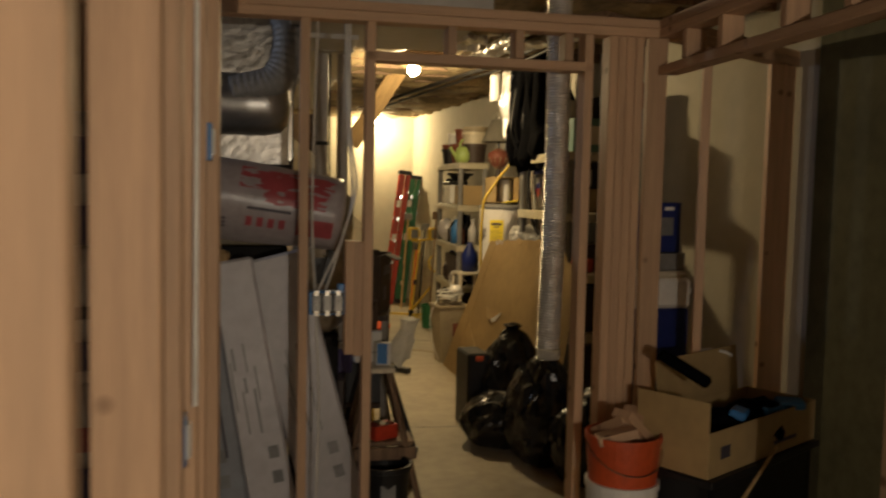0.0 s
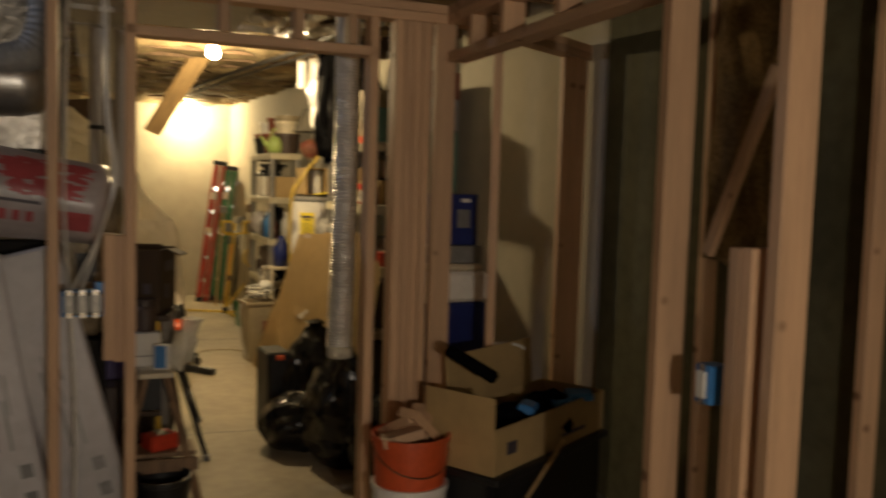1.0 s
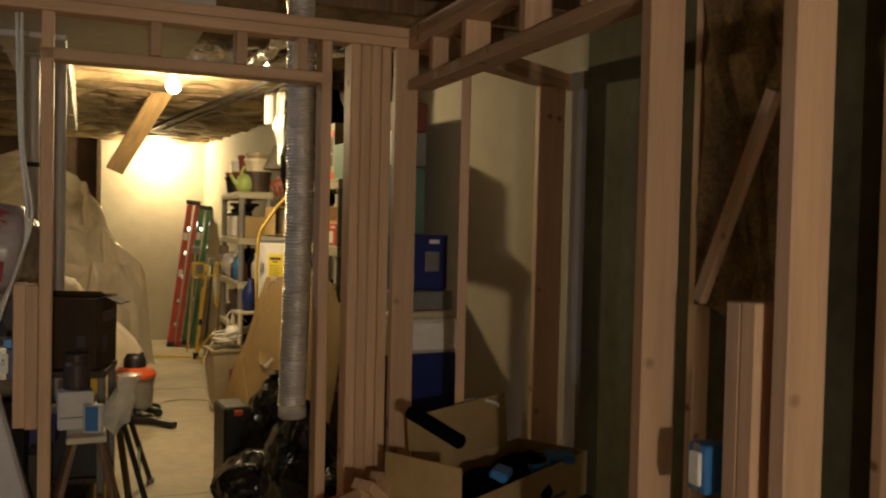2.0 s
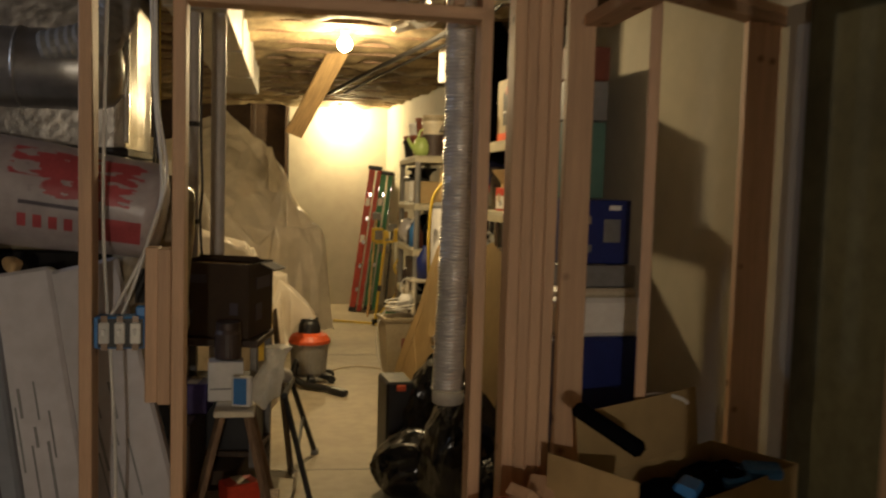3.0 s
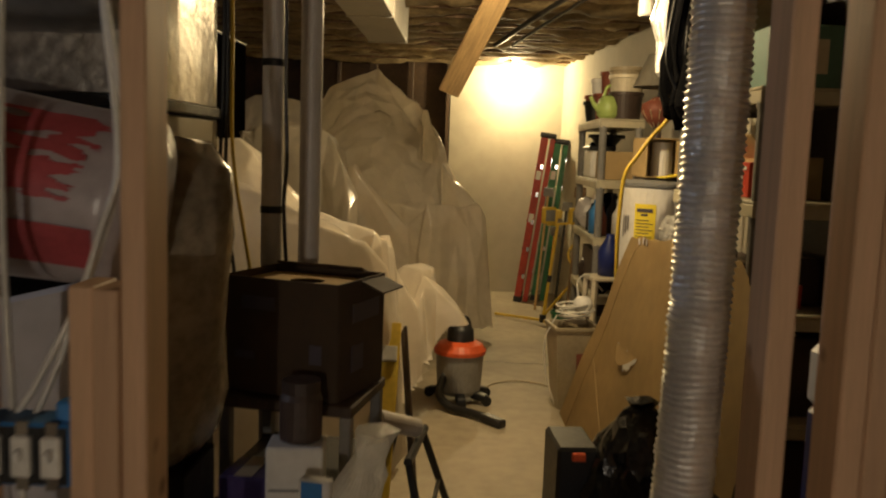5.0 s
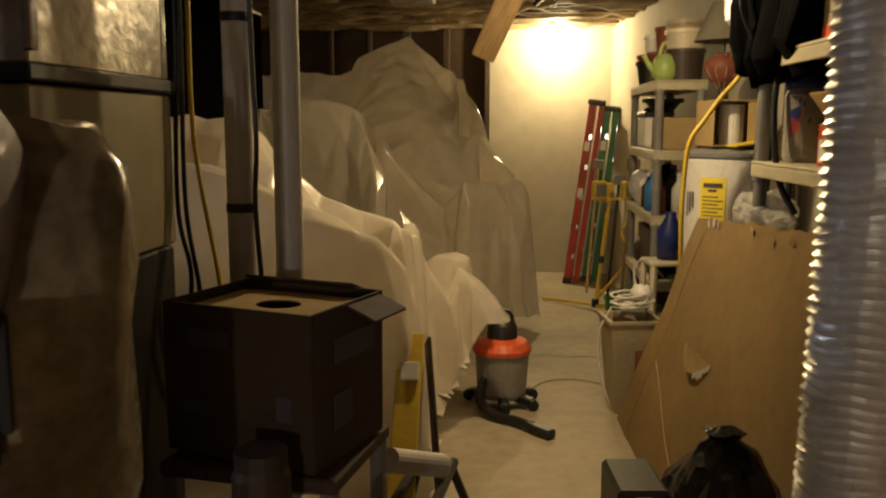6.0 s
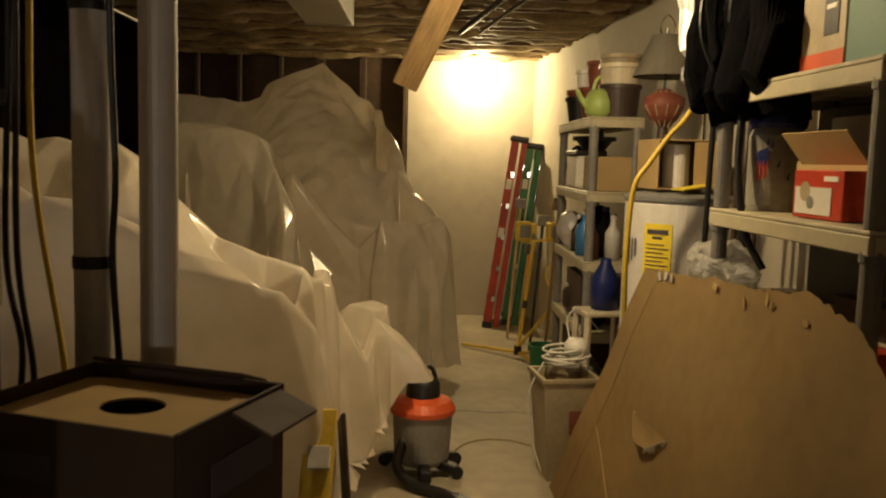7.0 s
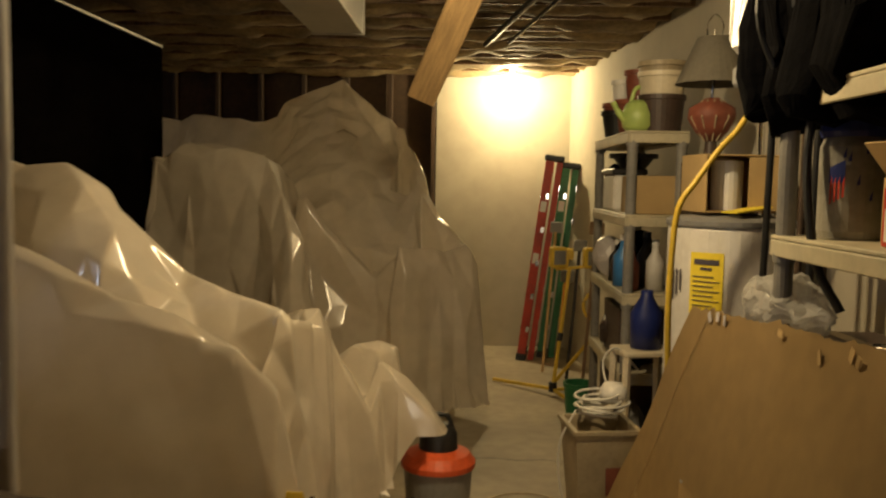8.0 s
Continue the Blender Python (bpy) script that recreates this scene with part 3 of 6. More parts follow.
# ---- big torn cardboard sheet ----
def cardboard_sheet():
    ob = thing("cardboard_sheet", "large torn flattened cardboard box leaning on the shelving", "cardboard")
    low_a, low_b = Vector((2.44, 4.95, 0.0)), Vector((2.62, 2.50, 0.0))
    top_a, top_b = Vector((2.70, 4.36, 1.135)), Vector((2.83, 2.52, 1.26))

    def place(s, t):
        lo = low_a.lerp(low_b, s)
        hi = top_a.lerp(top_b, s)
        p = lo.lerp(hi, t)
        p.x += 0.018 * noise.noise(Vector((s * 3.5, t * 2.5, 0))) + 0.02 * math.sin(s * 3.1) * t
        if s < 0.11:
            p.x += (0.11 - s) * 0.20 * (1 - 0.4 * t)
        return p
    bm = bmesh.new()
    n, m = 90, 88
    g = []
    for i in range(n + 1):
        row = []
        for j in range(m + 1):
            s, t = i / n, j / m
            rag = 0.010 * noise.noise(Vector((s * 60, 1, 2))) + 0.018 * noise.noise(Vector((s * 13, 5, 2)))
            corner = max(0.0, (s - 0.73)) * 1.25
            p = place(s, t * (1 + rag - corner * 0.55))
            row.append(bm.verts.new(p))
        g.append(row)
    for i in range(n):
        for j in range(m):
            s, t = (i + 0.5) / n, (j + 0.5) / m
            u = (s - 0.26) / 0.17
            if 0 < u < 1:
                lip = 0.075 * math.sin(math.pi * u) * (0.6 + 0.4 * u)
                if 0.54 - lip - 0.035 * u * math.sin(math.pi * u) < t < 0.54 - 0.15 * lip:
                    continue
            bm.faces.new((g[i][j], g[i + 1][j], g[i + 1][j + 1], g[i][j + 1]))
    bmesh.ops.solidify(bm, geom=bm.faces[:], thickness=0.005)
    part("sheet", bm, CARD, ob)
    flap = bmesh.new()
    gg = []
    for i in range(17):
        u = i / 16
        lip = 0.075 * math.sin(math.pi * u) * (0.6 + 0.4 * u) + 0.006 * abs(noise.noise(Vector((i * 0.9, 3, 1)))) * math.sin(math.pi * u)
        gg.append([flap.verts.new(place(0.26 + 0.17 * u, 0.542 - lip * j / 4) + Vector((-0.007 - 0.36 * lip * (j / 4) ** 1.6, 0, 0))) for j in range(5)])
    for i in range(16):
        for j in range(4):
            flap.faces.new((gg[i][j], gg[i + 1][j], gg[i + 1][j + 1], gg[i][j + 1]))
    bmesh.ops.solidify(flap, geom=flap.faces[:], thickness=0.004)
    part("torn_flap", flap, CARD, ob, "torn flap curling out of the cardboard")
    for s0, t0, s1, t1 in ((0.11, 0.0, 0.11, 0.99), (0.11, 0.40, 0.52, 0.06)):
        line = bmesh.new()
        tube([place(s0 + (s1 - s0) * k / 20, t0 + (t1 - t0) * k / 20) + Vector((-0.0045, 0, 0.001)) for k in range(21)], 0.0018, 5, line)
        part("crease", line, CARD, ob)
    for s, t in ((0.12, 0.985), (0.15, 0.99), (0.18, 0.985), (0.37, 0.985), (0.56, 0.98), (0.58, 0.97), (0.49, 0.96), (0.69, 0.95)):
        scrap = lumpy(bx(0.002, 0.03, 0.018, place(s, t * 0.99) + Vector((-0.006, 0, 0.008)), Matrix.Rotation(s * 9, 4, "X"), 0), 0.005, 30, s)
        part("paper_scrap", scrap, BAG_WHITE if s < 0.3 or s > 0.75 else CARD, ob)


cardboard_sheet()


# ---- shelving ----
def shelving(name, x, y, w, d, levels, height, label, rz=0.0):
    """Plastic shelving; w along the wall, d away from it; the origin is its near front foot."""
    unit = thing(name, label, "shelving unit", (x, y, 0), rz, group="plastic shelving")
    for px in (0.03, d - 0.03):
        for py in (0.03, w - 0.03):
            post = bmesh.new()
            lathe([(0.026, 0), (0.026, height)], 14, (px, py, 0), bm=post)
            for z in levels:
                lathe([(0.031, z - 0.075), (0.031, z - 0.05)], 14, (px, py, 0), bm=post)
            part("post", post, POST, unit, smooth=False)
    for z in levels:
        board = part("shelf", bx(d, w, 0.012, (d / 2, w / 2, z - 0.006), bev=0.003), SHELF, unit)
        for px, py, sx, sy in ((0.006, w / 2, 0.012, w), (d - 0.006, w / 2, 0.012, w), (d / 2, 0.006, d - 0.026, 0.012), (d / 2, w - 0.006, d - 0.026, 0.012)):
            part("rim", bx(sx, sy, 0.046, (px, py, z - 0.036), bev=0.003), SHELF, board)
        for k in range(1, 6):
            part("rib", bx(d - 0.03, 0.01, 0.025, (d / 2, w * k / 6, z - 0.026), bev=0), SHELF, board)
    return unit


shelving("shelving_unit", 2.725, 5.70, 1.08, 0.30, (0.20, 0.60, 1.00, 1.39, 1.80), 1.78, "pale plastic shelving unit crowded with pots and boxes")
shelving("shelving_unit", 2.85, 2.95, 1.00, 0.42, (0.20, 0.60, 1.00, 1.40, 1.80), 1.78, "pale plastic shelving unit with jugs and cartons, dark behind", 2.0)


# ---- water heater ----
def water_heater():
    tank = thing("water_heater", "white water heater tank with a yellow label and dark rim", "water heater", (2.985, 4.86, 0))
    r = 0.24
    part("tank", lathe([(r, 0.08), (r, 1.37), (r * 0.98, 1.385)], 40), WHITE, tank, smooth=False)
    part("lid", lathe([(r + 0.006, 1.383), (r + 0.008, 1.39), (r + 0.008, 1.405), (r * 0.9, 1.418), (0.06, 1.43), (0.0, 1.43)], 40, cap=False), GREY, tank, "dark grey lid")
    part("base", lathe([(r * 0.97, 0), (r * 0.97, 0.08)], 32), GREY, tank)

    def patch(name, a0, a1, z0, z1, off, mat, lab=""):
        bm = bmesh.new()
        n = 8
        lo = [bm.verts.new(((r + off) * math.cos(radians(a0 + (a1 - a0) * k / n)), (r + off) * math.sin(radians(a0 + (a1 - a0) * k / n)), z0)) for k in range(n + 1)]
        hi = [bm.verts.new((v.co.x, v.co.y, z1)) for v in lo]
        for k in range(n):
            bm.faces.new((lo[k], lo[k + 1], hi[k + 1], hi[k]))
        return part(name, bm, mat, tank, lab)
    patch("label", 218, 248, 1.06, 1.29, 0.003, LABEL_YELLOW, "yellow warning label")
    for z0, z1, a, b in ((1.245, 1.265, 222, 244), (1.225, 1.235, 228, 238)):
        patch("print", a, b, z0, z1, 0.006, PRINT)
    for k in range(7):
        patch("print", 221, 240 + 5 * (k % 2), 1.09 + 0.018 * k, 1.094 + 0.018 * k, 0.006, PRINT)
    for k in range(3):
        patch("print", 196 + 5 * k, 198 + 5 * k, 1.10 + 0.02 * k, 1.22, 0.006, PRINT)
    for dx in (0.10, 0.15):
        part("nipple", tube([(dx, 0, 1.42), (dx, 0, 1.62), (dx, 0.01, 2.5)], 0.012, 10), CHROME if dx > 0 else GREY, tank)


water_heater()
gas = thing("gas_hose", "yellow coated flexible gas hose curving down beside the water heater", "hose")
part("hose", tube(smooth_path([(2.94, 4.5, 1.83), (2.88, 4.5, 1.73), (2.82, 4.5, 1.66), (2.745, 4.5, 1.55), (2.69, 4.5, 1.46), (2.672, 4.5, 1.30), (2.668, 4.5, 1.05), (2.70, 4.55, 0.5)], 8), 0.011, 10), YELLOW, gas, smooth=True)


# ---- ladders ----
def step_ladder(at, lean, rz, height, mat, label):
    lad = thing("step_ladder", label, "ladder", at, rz, group="folded ladders")
    tilt = Matrix.Rotation(radians(lean), 4, "Y")
    for k, xx in enumerate((0.0, 0.085)):
        for yy in (-0.20 + 0.03 * k, 0.20 - 0.03 * k):
            bm = bx(0.072 - 0.02 * k, 0.026, height - 0.06, (xx, yy, height / 2 - 0.03), bev=0.004)
            bmesh.ops.transform(bm, matrix=tilt, verts=bm.verts)
            part("rail", bm, mat, lad)
            if k == 0:
                bm = bx(0.085, 0.036, 0.06, (xx, yy, 0.03), bev=0.006)
                bmesh.ops.transform(bm, matrix=tilt, verts=bm.verts)
                part("foot", bm, BLACK, lad)
    for k in range(5):
        bm = bx(0.076, 0.37, 0.028, (-0.004, 0, 0.28 + 0.29 * k), bev=0.003)
        bx(0.006, 0.43, 0.05, (0.11, 0, 0.36 + 0.29 * k), bev=0, bm=bm)
        bmesh.ops.transform(bm, matrix=tilt, verts=bm.verts)
        part("tread", bm, CHROME, lad, "aluminium tread")
        bm = bx(0.03, 0.012, 0.05, (0.02, -0.218, 0.28 + 0.29 * k), bev=0.002)
        bmesh.ops.transform(bm, matrix=tilt, verts=bm.verts)
        part("bracket", bm, CHROME, lad)
    bm = bx(0.17, 0.42, 0.05, (0.035, 0, height - 0.03), bev=0.01)
    bmesh.ops.transform(bm, matrix=tilt, verts=bm.verts)
    part("cap", bm, BLACK, lad, "black plastic top cap")
    for z in (0.9, 1.35):
        bm = bx(0.05, 0.002, 0.09, (0.0, -0.2145, z), bev=0)
        bmesh.ops.transform(bm, matrix=tilt, verts=bm.verts)
        part("sticker", bm, WHITE, lad)


step_ladder((2.46, 9.05, 0), 7.0, -6, 1.80, RED, "folded red step ladder leaning in the corner")
step_ladder((2.65, 9.18, 0), 6.0, -6, 1.74, GREEN, "folded green step ladder leaning in the corner")


# ---- vacuum cleaner ----
def shop_vac():
    vac = thing("shop_vacuum", "grey shop vacuum with orange lid and black hose", "vacuum cleaner", (1.85, 5.12, 0), 10)
    vac.scale = (0.90, 0.90, 0.92)
    part("tank", lathe([(0.13, 0.06), (0.15, 0.09), (0.165, 0.33), (0.17, 0.34)], 28), POST, vac, smooth=False)
    part("lid", lathe([(0.178, 0.335), (0.18, 0.36), (0.15, 0.40), (0.10, 0.42)], 28), ORANGE, vac, "orange lid")
    part("motor", lathe([(0.095, 0.41), (0.09, 0.49), (0.06, 0.53), (0.0, 0.535)], 24, cap=False), BLACK, vac, smooth=True)
    part("handle", tube(smooth_path([(-0.07, 0, 0.5), (-0.04, 0, 0.57), (0.04, 0, 0.57), (0.07, 0, 0.5)]), 0.012), BLACK, vac)
    for a in (20, 150, 265, 320):
        c, s = math.cos(radians(a)), math.sin(radians(a))
        foot = bar((0.10 * c, 0.10 * s, 0.07), (0.22 * c, 0.22 * s, 0.05), 0.06, 0.05, bev=0.008)
        f = part("foot", foot, BLACK, vac)
        part("caster", lathe([(0.02, -0.012), (0.035, -0.01), (0.035, 0.01), (0.02, 0.012)], 14, (0.22 * c, 0.22 * s, 0.036), Matrix.Rotation(radians(90), 4, "X")), BLACK, f)
    part("hose", tube(smooth_path([(-0.10, -0.06, 0.22), (-0.16, -0.16, 0.10), (-0.10, -0.28, 0.04), (0.02, -0.40, 0.035), (0.10, -0.50, 0.035)], 8), 0.028, 10), BLACK, vac)
    part("nozzle", bar((0.08, -0.47, 0.035), (0.18, -0.62, 0.028), 0.07, 0.05, bev=0.01), BLACK, vac)


shop_vac()
cord = thing("extension_cord", "pale cord lying in a loop on the floor", "cable")
part("cord", tube(smooth_path([(1.95, 5.25, 0.006), (2.1, 5.55, 0.006), (2.3, 5.62, 0.006), (2.5, 5.45, 0.006), (2.55, 5.1, 0.006)], 8), 0.005, 6), BEIGE, cord)


# ---- pipes beside the furnace ----
def soil_pipe(x, label, straps):
    p = thing("vent_pipe", label, "pipe", (x, 2.53, 0), group="vent pipes")
    bm = lathe([(0.0325, 0.0), (0.0325, 2.62)], 24)
    part("pipe", bm, PVC, p, smooth=False)
    for z in straps:
        part("strap", lathe([(0.0345, z - 0.011), (0.0355, z), (0.0345, z + 0.011)], 24, cap=False), BLACK, p, "black strap")


soil_pipe(1.251, "grey plastic vent pipe with black straps from floor to ceiling", (1.34, 1.78, 0.9))
soil_pipe(1.366, "grey plastic vent pipe from floor to ceiling", ())
wire = thing("black_cable", "black cable strapped down the vent pipe", "cable")
part("cable", tube(smooth_path([(1.293, 2.51, 2.5), (1.292, 2.51, 1.78), (1.30, 2.505, 1.5), (1.292, 2.51, 1.34), (1.308, 2.505, 1.1), (1.32, 2.50, 0.9)], 8), 0.006, 8), BLACK, wire)
wire = thing("yellow_gas_pipe", "yellow gas pipe slanting down beside the furnace", "pipe")
part("pipe", tube(smooth_path([(1.085, 2.66, 2.5), (1.09, 2.66, 1.9), (1.10, 2.64, 1.5), (1.17, 2.60, 1.12), (1.2, 2.58, 0.8)], 8), 0.006, 8), YELLOW, wire)
wire = thing("cable_bundle", "tangle of black cables beside the furnace", "cable")
for k in range(2):
    part("cable", tube(smooth_path([(1.075 + 0.01 * k, 2.61, 2.5), (1.08 + 0.012 * k, 2.6, 1.8), (1.075 + 0.02 * k, 2.58, 1.35), (1.11 + 0.02 * k, 2.56, 1.15 - 0.05 * k), (1.07 + 0.02 * k, 2.56, 0.9)], 8), 0.006, 7), BLACK, wire)


# ---- furnace and ducts ----
def furnace():
    f = thing("furnace", "grey sheet-metal furnace with a shiny plenum above", "furnace", (0, 0, 0))
    part("cabinet", bx(0.58, 0.62, 0.36, (0.775, 2.28, 1.425), bev=0.006), CABINET, f, "dusty tan furnace cabinet")
    part("burner_box", bx(0.57, 0.61, 1.24, (0.775, 2.28, 0.62), bev=0.006), FURNACE_DARK, f, "near-black lower furnace casing")
    part("plenum", bx(0.56, 0.60, 0.86, (0.785, 2.28, 2.07), bev=0.004), PLENUM, f, "shiny sheet-metal plenum")
    part("collar", bx(0.60, 0.64, 0.03, (0.778, 2.28, 1.625), bev=0.004), BLACK, f)
    part("corner_strip", bx(0.02, 0.02, 0.80, (1.068, 1.985, 2.06), bev=0.003), CHROME, f)


furnace()
duct = thing("round_duct", "dull round sheet-metal duct with a closed end", "duct", (0.45, 1.98, 1.93))
turn_x = Matrix.Rotation(radians(90), 4, "Y")
part("pipe", lathe([(0.150, -1.2), (0.150, 0.40), (0.153, 0.42), (0.150, 0.44), (0.150, 0.50), (0.135, 0.57), (0.09, 0.61), (0.0, 0.62)], 36, rot=turn_x, cap=False), SHEET_METAL, duct, smooth=True)
for zz in (-0.5, -0.1, 0.25):
    part("seam", lathe([(0.151, zz - 0.008), (0.155, zz), (0.151, zz + 0.008)], 36, rot=turn_x, cap=False), SHEET_METAL, duct)
flex = thing("flexible_duct", "dark ribbed duct looping above the furnace", "duct")
bm = bmesh.new()
pts = smooth_path([(1.0, 1.95, 2.5), (1.06, 1.9, 2.25), (1.0, 1.88, 2.05), (0.8, 1.9, 1.98)], 14)
tube(pts, [0.075 + 0.004 * (i % 2) for i in range(len(pts))], 20, bm)
part("hose", bm, GREY, flex)

trunk = thing("trunk_duct", "pale grey rectangular duct along the ceiling", "duct")
part("box", bx(0.26, 3.9, 0.26, (1.275, 3.98, 2.405), bev=0.004), DUCT_GREY, trunk)
for yy in (2.4, 3.6, 4.8, 5.9):
    part("flange", bx(0.272, 0.03, 0.272, (1.275, yy, 2.405), bev=0.003), DUCT_GREY, trunk)

cross = thing("cross_duct", "wide pale sheet-metal duct under the joists beside the doorway", "duct")
part("box", bx(0.86, 1.08, 0.21, (1.49, 1.86, 2.405), bev=0.004), DUCT_GREY, cross)
part("seam", bx(0.865, 0.02, 0.216, (1.49, 1.60, 2.405), bev=0.003), DUCT_GREY, cross)

plank = thing("hanging_plank", "split yellow softwood plank hanging from the ceiling", "plank")
b = part("plank", lumpy(bx(0.145, 0.045, 1.05, (0, 0, 0.5), bev=0.006), 0.004, 9, 2), PLANK, plank)
b.matrix_basis = Matrix.Translation((1.715, 5.85, 1.965)) @ (Vector((2.01, 5.15, 2.50)) - Vector((1.715, 5.85, 1.965))).to_track_quat("Z", "Y").to_matrix().to_4x4() @ pose(0, 0, 0, 0, 0, -28)

pipes = thing("ceiling_pipes", "black pipes and cables running under the joists", "pipe")
part("pipe", tube(smooth_path([(2.05, 7.2, 2.44), (2.25, 6.0, 2.46), (2.45, 4.8, 2.47), (2.6, 3.6, 2.46), (2.65, 2.2, 2.46)], 6), 0.018, 10), BLACK, pipes)
part("pipe", tube(smooth_path([(2.2, 7.2, 2.45), (2.38, 6.0, 2.46), (2.55, 4.8, 2.46), (2.7, 3.6, 2.45), (2.72, 2.0, 2.46)], 6), 0.012, 10), BLACK, pipes)
foil = thing("foil_wrap", "crumpled shiny foil insulation under the joists", "insulation")
for k, (a, b2, w) in enumerate((((1.97, 3.12, 2.45), (2.26, 3.04, 2.45), 0.05), ((1.99, 2.72, 2.45), (2.24, 2.80, 2.45), 0.045), ((2.37, 3.2, 2.45), (2.385, 2.2, 2.45), 0.055), ((2.3, 3.6, 2.47), (2.75, 2.5, 2.47), 0.06), ((1.96, 3.12, 2.45), (1.99, 2.70, 2.45), 0.04))):
    p = [Vector(a).lerp(Vector(b2), i / 18) for i in range(19)]
    bm = tube(p, [w * (0.75 + 0.3 * noise.noise(Vector((i * 0.8, k, 0)))) for i in range(19)], 12)
    for v in bm.verts:
        v.co.z = 2.455 + (v.co.z - 2.455) * 0.8
    part("wrap", lumpy(bm, 0.022, 22, k), FOIL, foil)


# ---- insulation rolls and wrapped boards behind the studs ----
def insulation_roll():
    roll = thing("insulation_roll", "white printed bag of pink insulation lying on its side", "insulation roll")
    a, b = Vector((0.05, 1.42, 1.575)), Vector((1.27, 1.45, 1.415))
    q = (b - a).to_track_quat("Z", "X").to_matrix().to_4x4()
    L = (b - a).length
    m = Matrix.Translation(a) @ q

    def rad(ang, z):
        return (0.185 - 0.025 * z / L) * (1 + 0.05 * noise.noise(Vector((math.cos(ang) * 2, math.sin(ang) * 2, z * 3))))

    def surf(ang, z, off=0.0):
        r = rad(ang, z) + off
        return m @ Vector((r * math.cos(ang), r * math.sin(ang), z))
    bm = bmesh.new()
    n, k = 40, 34
    rings = [[bm.verts.new(surf(2 * math.pi * i / n, L * j / k)) for i in range(n)] for j in range(k + 1)]
    for r0, r1 in zip(rings, rings[1:]):
        for i in range(n):
            bm.faces.new((r0[i], r0[(i + 1) % n], r1[(i + 1) % n], r1[i]))
    for ring, s in ((rings[0], -1), (rings[-1], 1)):
        c = sum((v.co for v in ring), Vector()) / n
        inner = [bm.verts.new(c + (v.co - c) * 0.5 + (b - a).normalized() * 0.02 * s + Vector((0, 0, 0.012 * (i % 3)))) for i, v in enumerate(ring)]
        for i in range(n):
            bm.faces.new((ring[i], ring[(i + 1) % n], inner[(i + 1) % n], inner[i]))
        bm.faces.new(inner)
    part("bag", bm, BAG_GREY, roll, smooth=True)

    def patch(name, a0, a1, z0, z1, mat, ragged=0.0, nn=10):
        p = bmesh.new()
        g = [[p.verts.new(surf(radians(a0 + (a1 - a0) * i / nn), z0 + (z1 - z0) * j / nn + (ragged * noise.noise(Vector((i * 0.9, j * 7.0, z0 * 9))) if j in (0, nn) else 0), 0.004)) for j in range(nn + 1)] for i in range(nn + 1)]
        for i in range(nn):
            for j in range(nn):
                if ragged and noise.noise(Vector((i / nn * 6 + z0 * 20, j / nn * 6, a0))) + 1.1 * max(abs(i / nn - 0.5), abs(j / nn - 0.5)) > 0.56:
                    continue
                p.faces.new((g[i][j], g[i + 1][j], g[i + 1][j + 1], g[i][j + 1]))
        part(name, p, mat, roll)
    inv = m.to_3x3().inverted()
    front, above = inv @ Vector((0, -1, 0)), inv @ Vector((0, 0, 1))
    a0 = math.degrees(math.atan2(front.y, front.x))
    sign = 1 if (math.degrees(math.atan2(above.y, above.x)) - a0) % 360 < 180 else -1

    def face(name, up0, up1, z0, z1, mat, ragged=0.0, nn=10):
        patch(name, a0 + sign * up0, a0 + sign * up1, z0, z1, mat, ragged, nn)
    return face


ROLL_PATCH = insulation_roll()
ROLL_PATCH("print", 22, 58, 0.80, 1.19, PINK, 0.02, 44)
ROLL_PATCH("print", 2, 26, 0.90, 1.16, PINK, 0.02, 36)
ROLL_PATCH("print", -40, -12, 1.05, 1.20, PINK, 0.0, 6)
for k in range(4):
    ROLL_PATCH("print", -33, -18, 0.84 + 0.045 * k, 0.865 + 0.045 * k, PINK, 0.0, 4)
for k in range(5):
    ROLL_PATCH("print", 12 - 7 * k, 9 - 7 * k, 0.18 + 0.03 * k, 0.62 + 0.02 * (k % 3), PRINT, 0.0, 6)
for k in range(3):
    ROLL_PATCH("print", -24 - 6 * k, -27 - 6 * k, 0.45, 0.76, PRINT, 0.0, 6)
ROLL_PATCH("print", -8, -4, 0.84, 1.02, PRINT, 0.0, 6)
end = thing("insulation_bag", "upright clear-topped bag of insulation beside the furnace", "insulation bag", (1.20, 1.70, 0))
bm = lathe([(0.10, 0.86), (0.135, 0.90), (0.145, 1.1), (0.14, 1.35), (0.125, 1.48), (0.08, 1.535), (0.03, 1.54)], 26)
for v in bm.verts:
    v.co.x *= 0.9
    v.co.x += 0.05 * (v.co.z - 0.9)
bmesh.ops.subdivide_edges(bm, edges=bm.edges[:], cuts=1, use_grid_fill=True)
part("bag", lumpy(lumpy(bm, 0.03, 7, 5), 0.008, 30, 2), BAG_PRINT, end, smooth=True)
for a, z, w, h, mat in ((262, 1.30, 0.05, 0.07, GREEN), (268, 1.16, 0.07, 0.12, BLACK), (258, 1.02, 0.06, 0.06, TERRA), (282, 1.22, 0.03, 0.16, BLACK)):
    c, s = math.cos(radians(a)), math.sin(radians(a))
    part("print", lumpy(bx(w, 0.004, h, (0.136 * c + 0.05 * (z - 0.9), 0.152 * s, z), Matrix.Rotation(radians(a - 270), 4, "Z"), 0), 0.006, 20, a), mat, end)
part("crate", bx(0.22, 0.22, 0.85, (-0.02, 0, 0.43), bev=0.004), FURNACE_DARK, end)


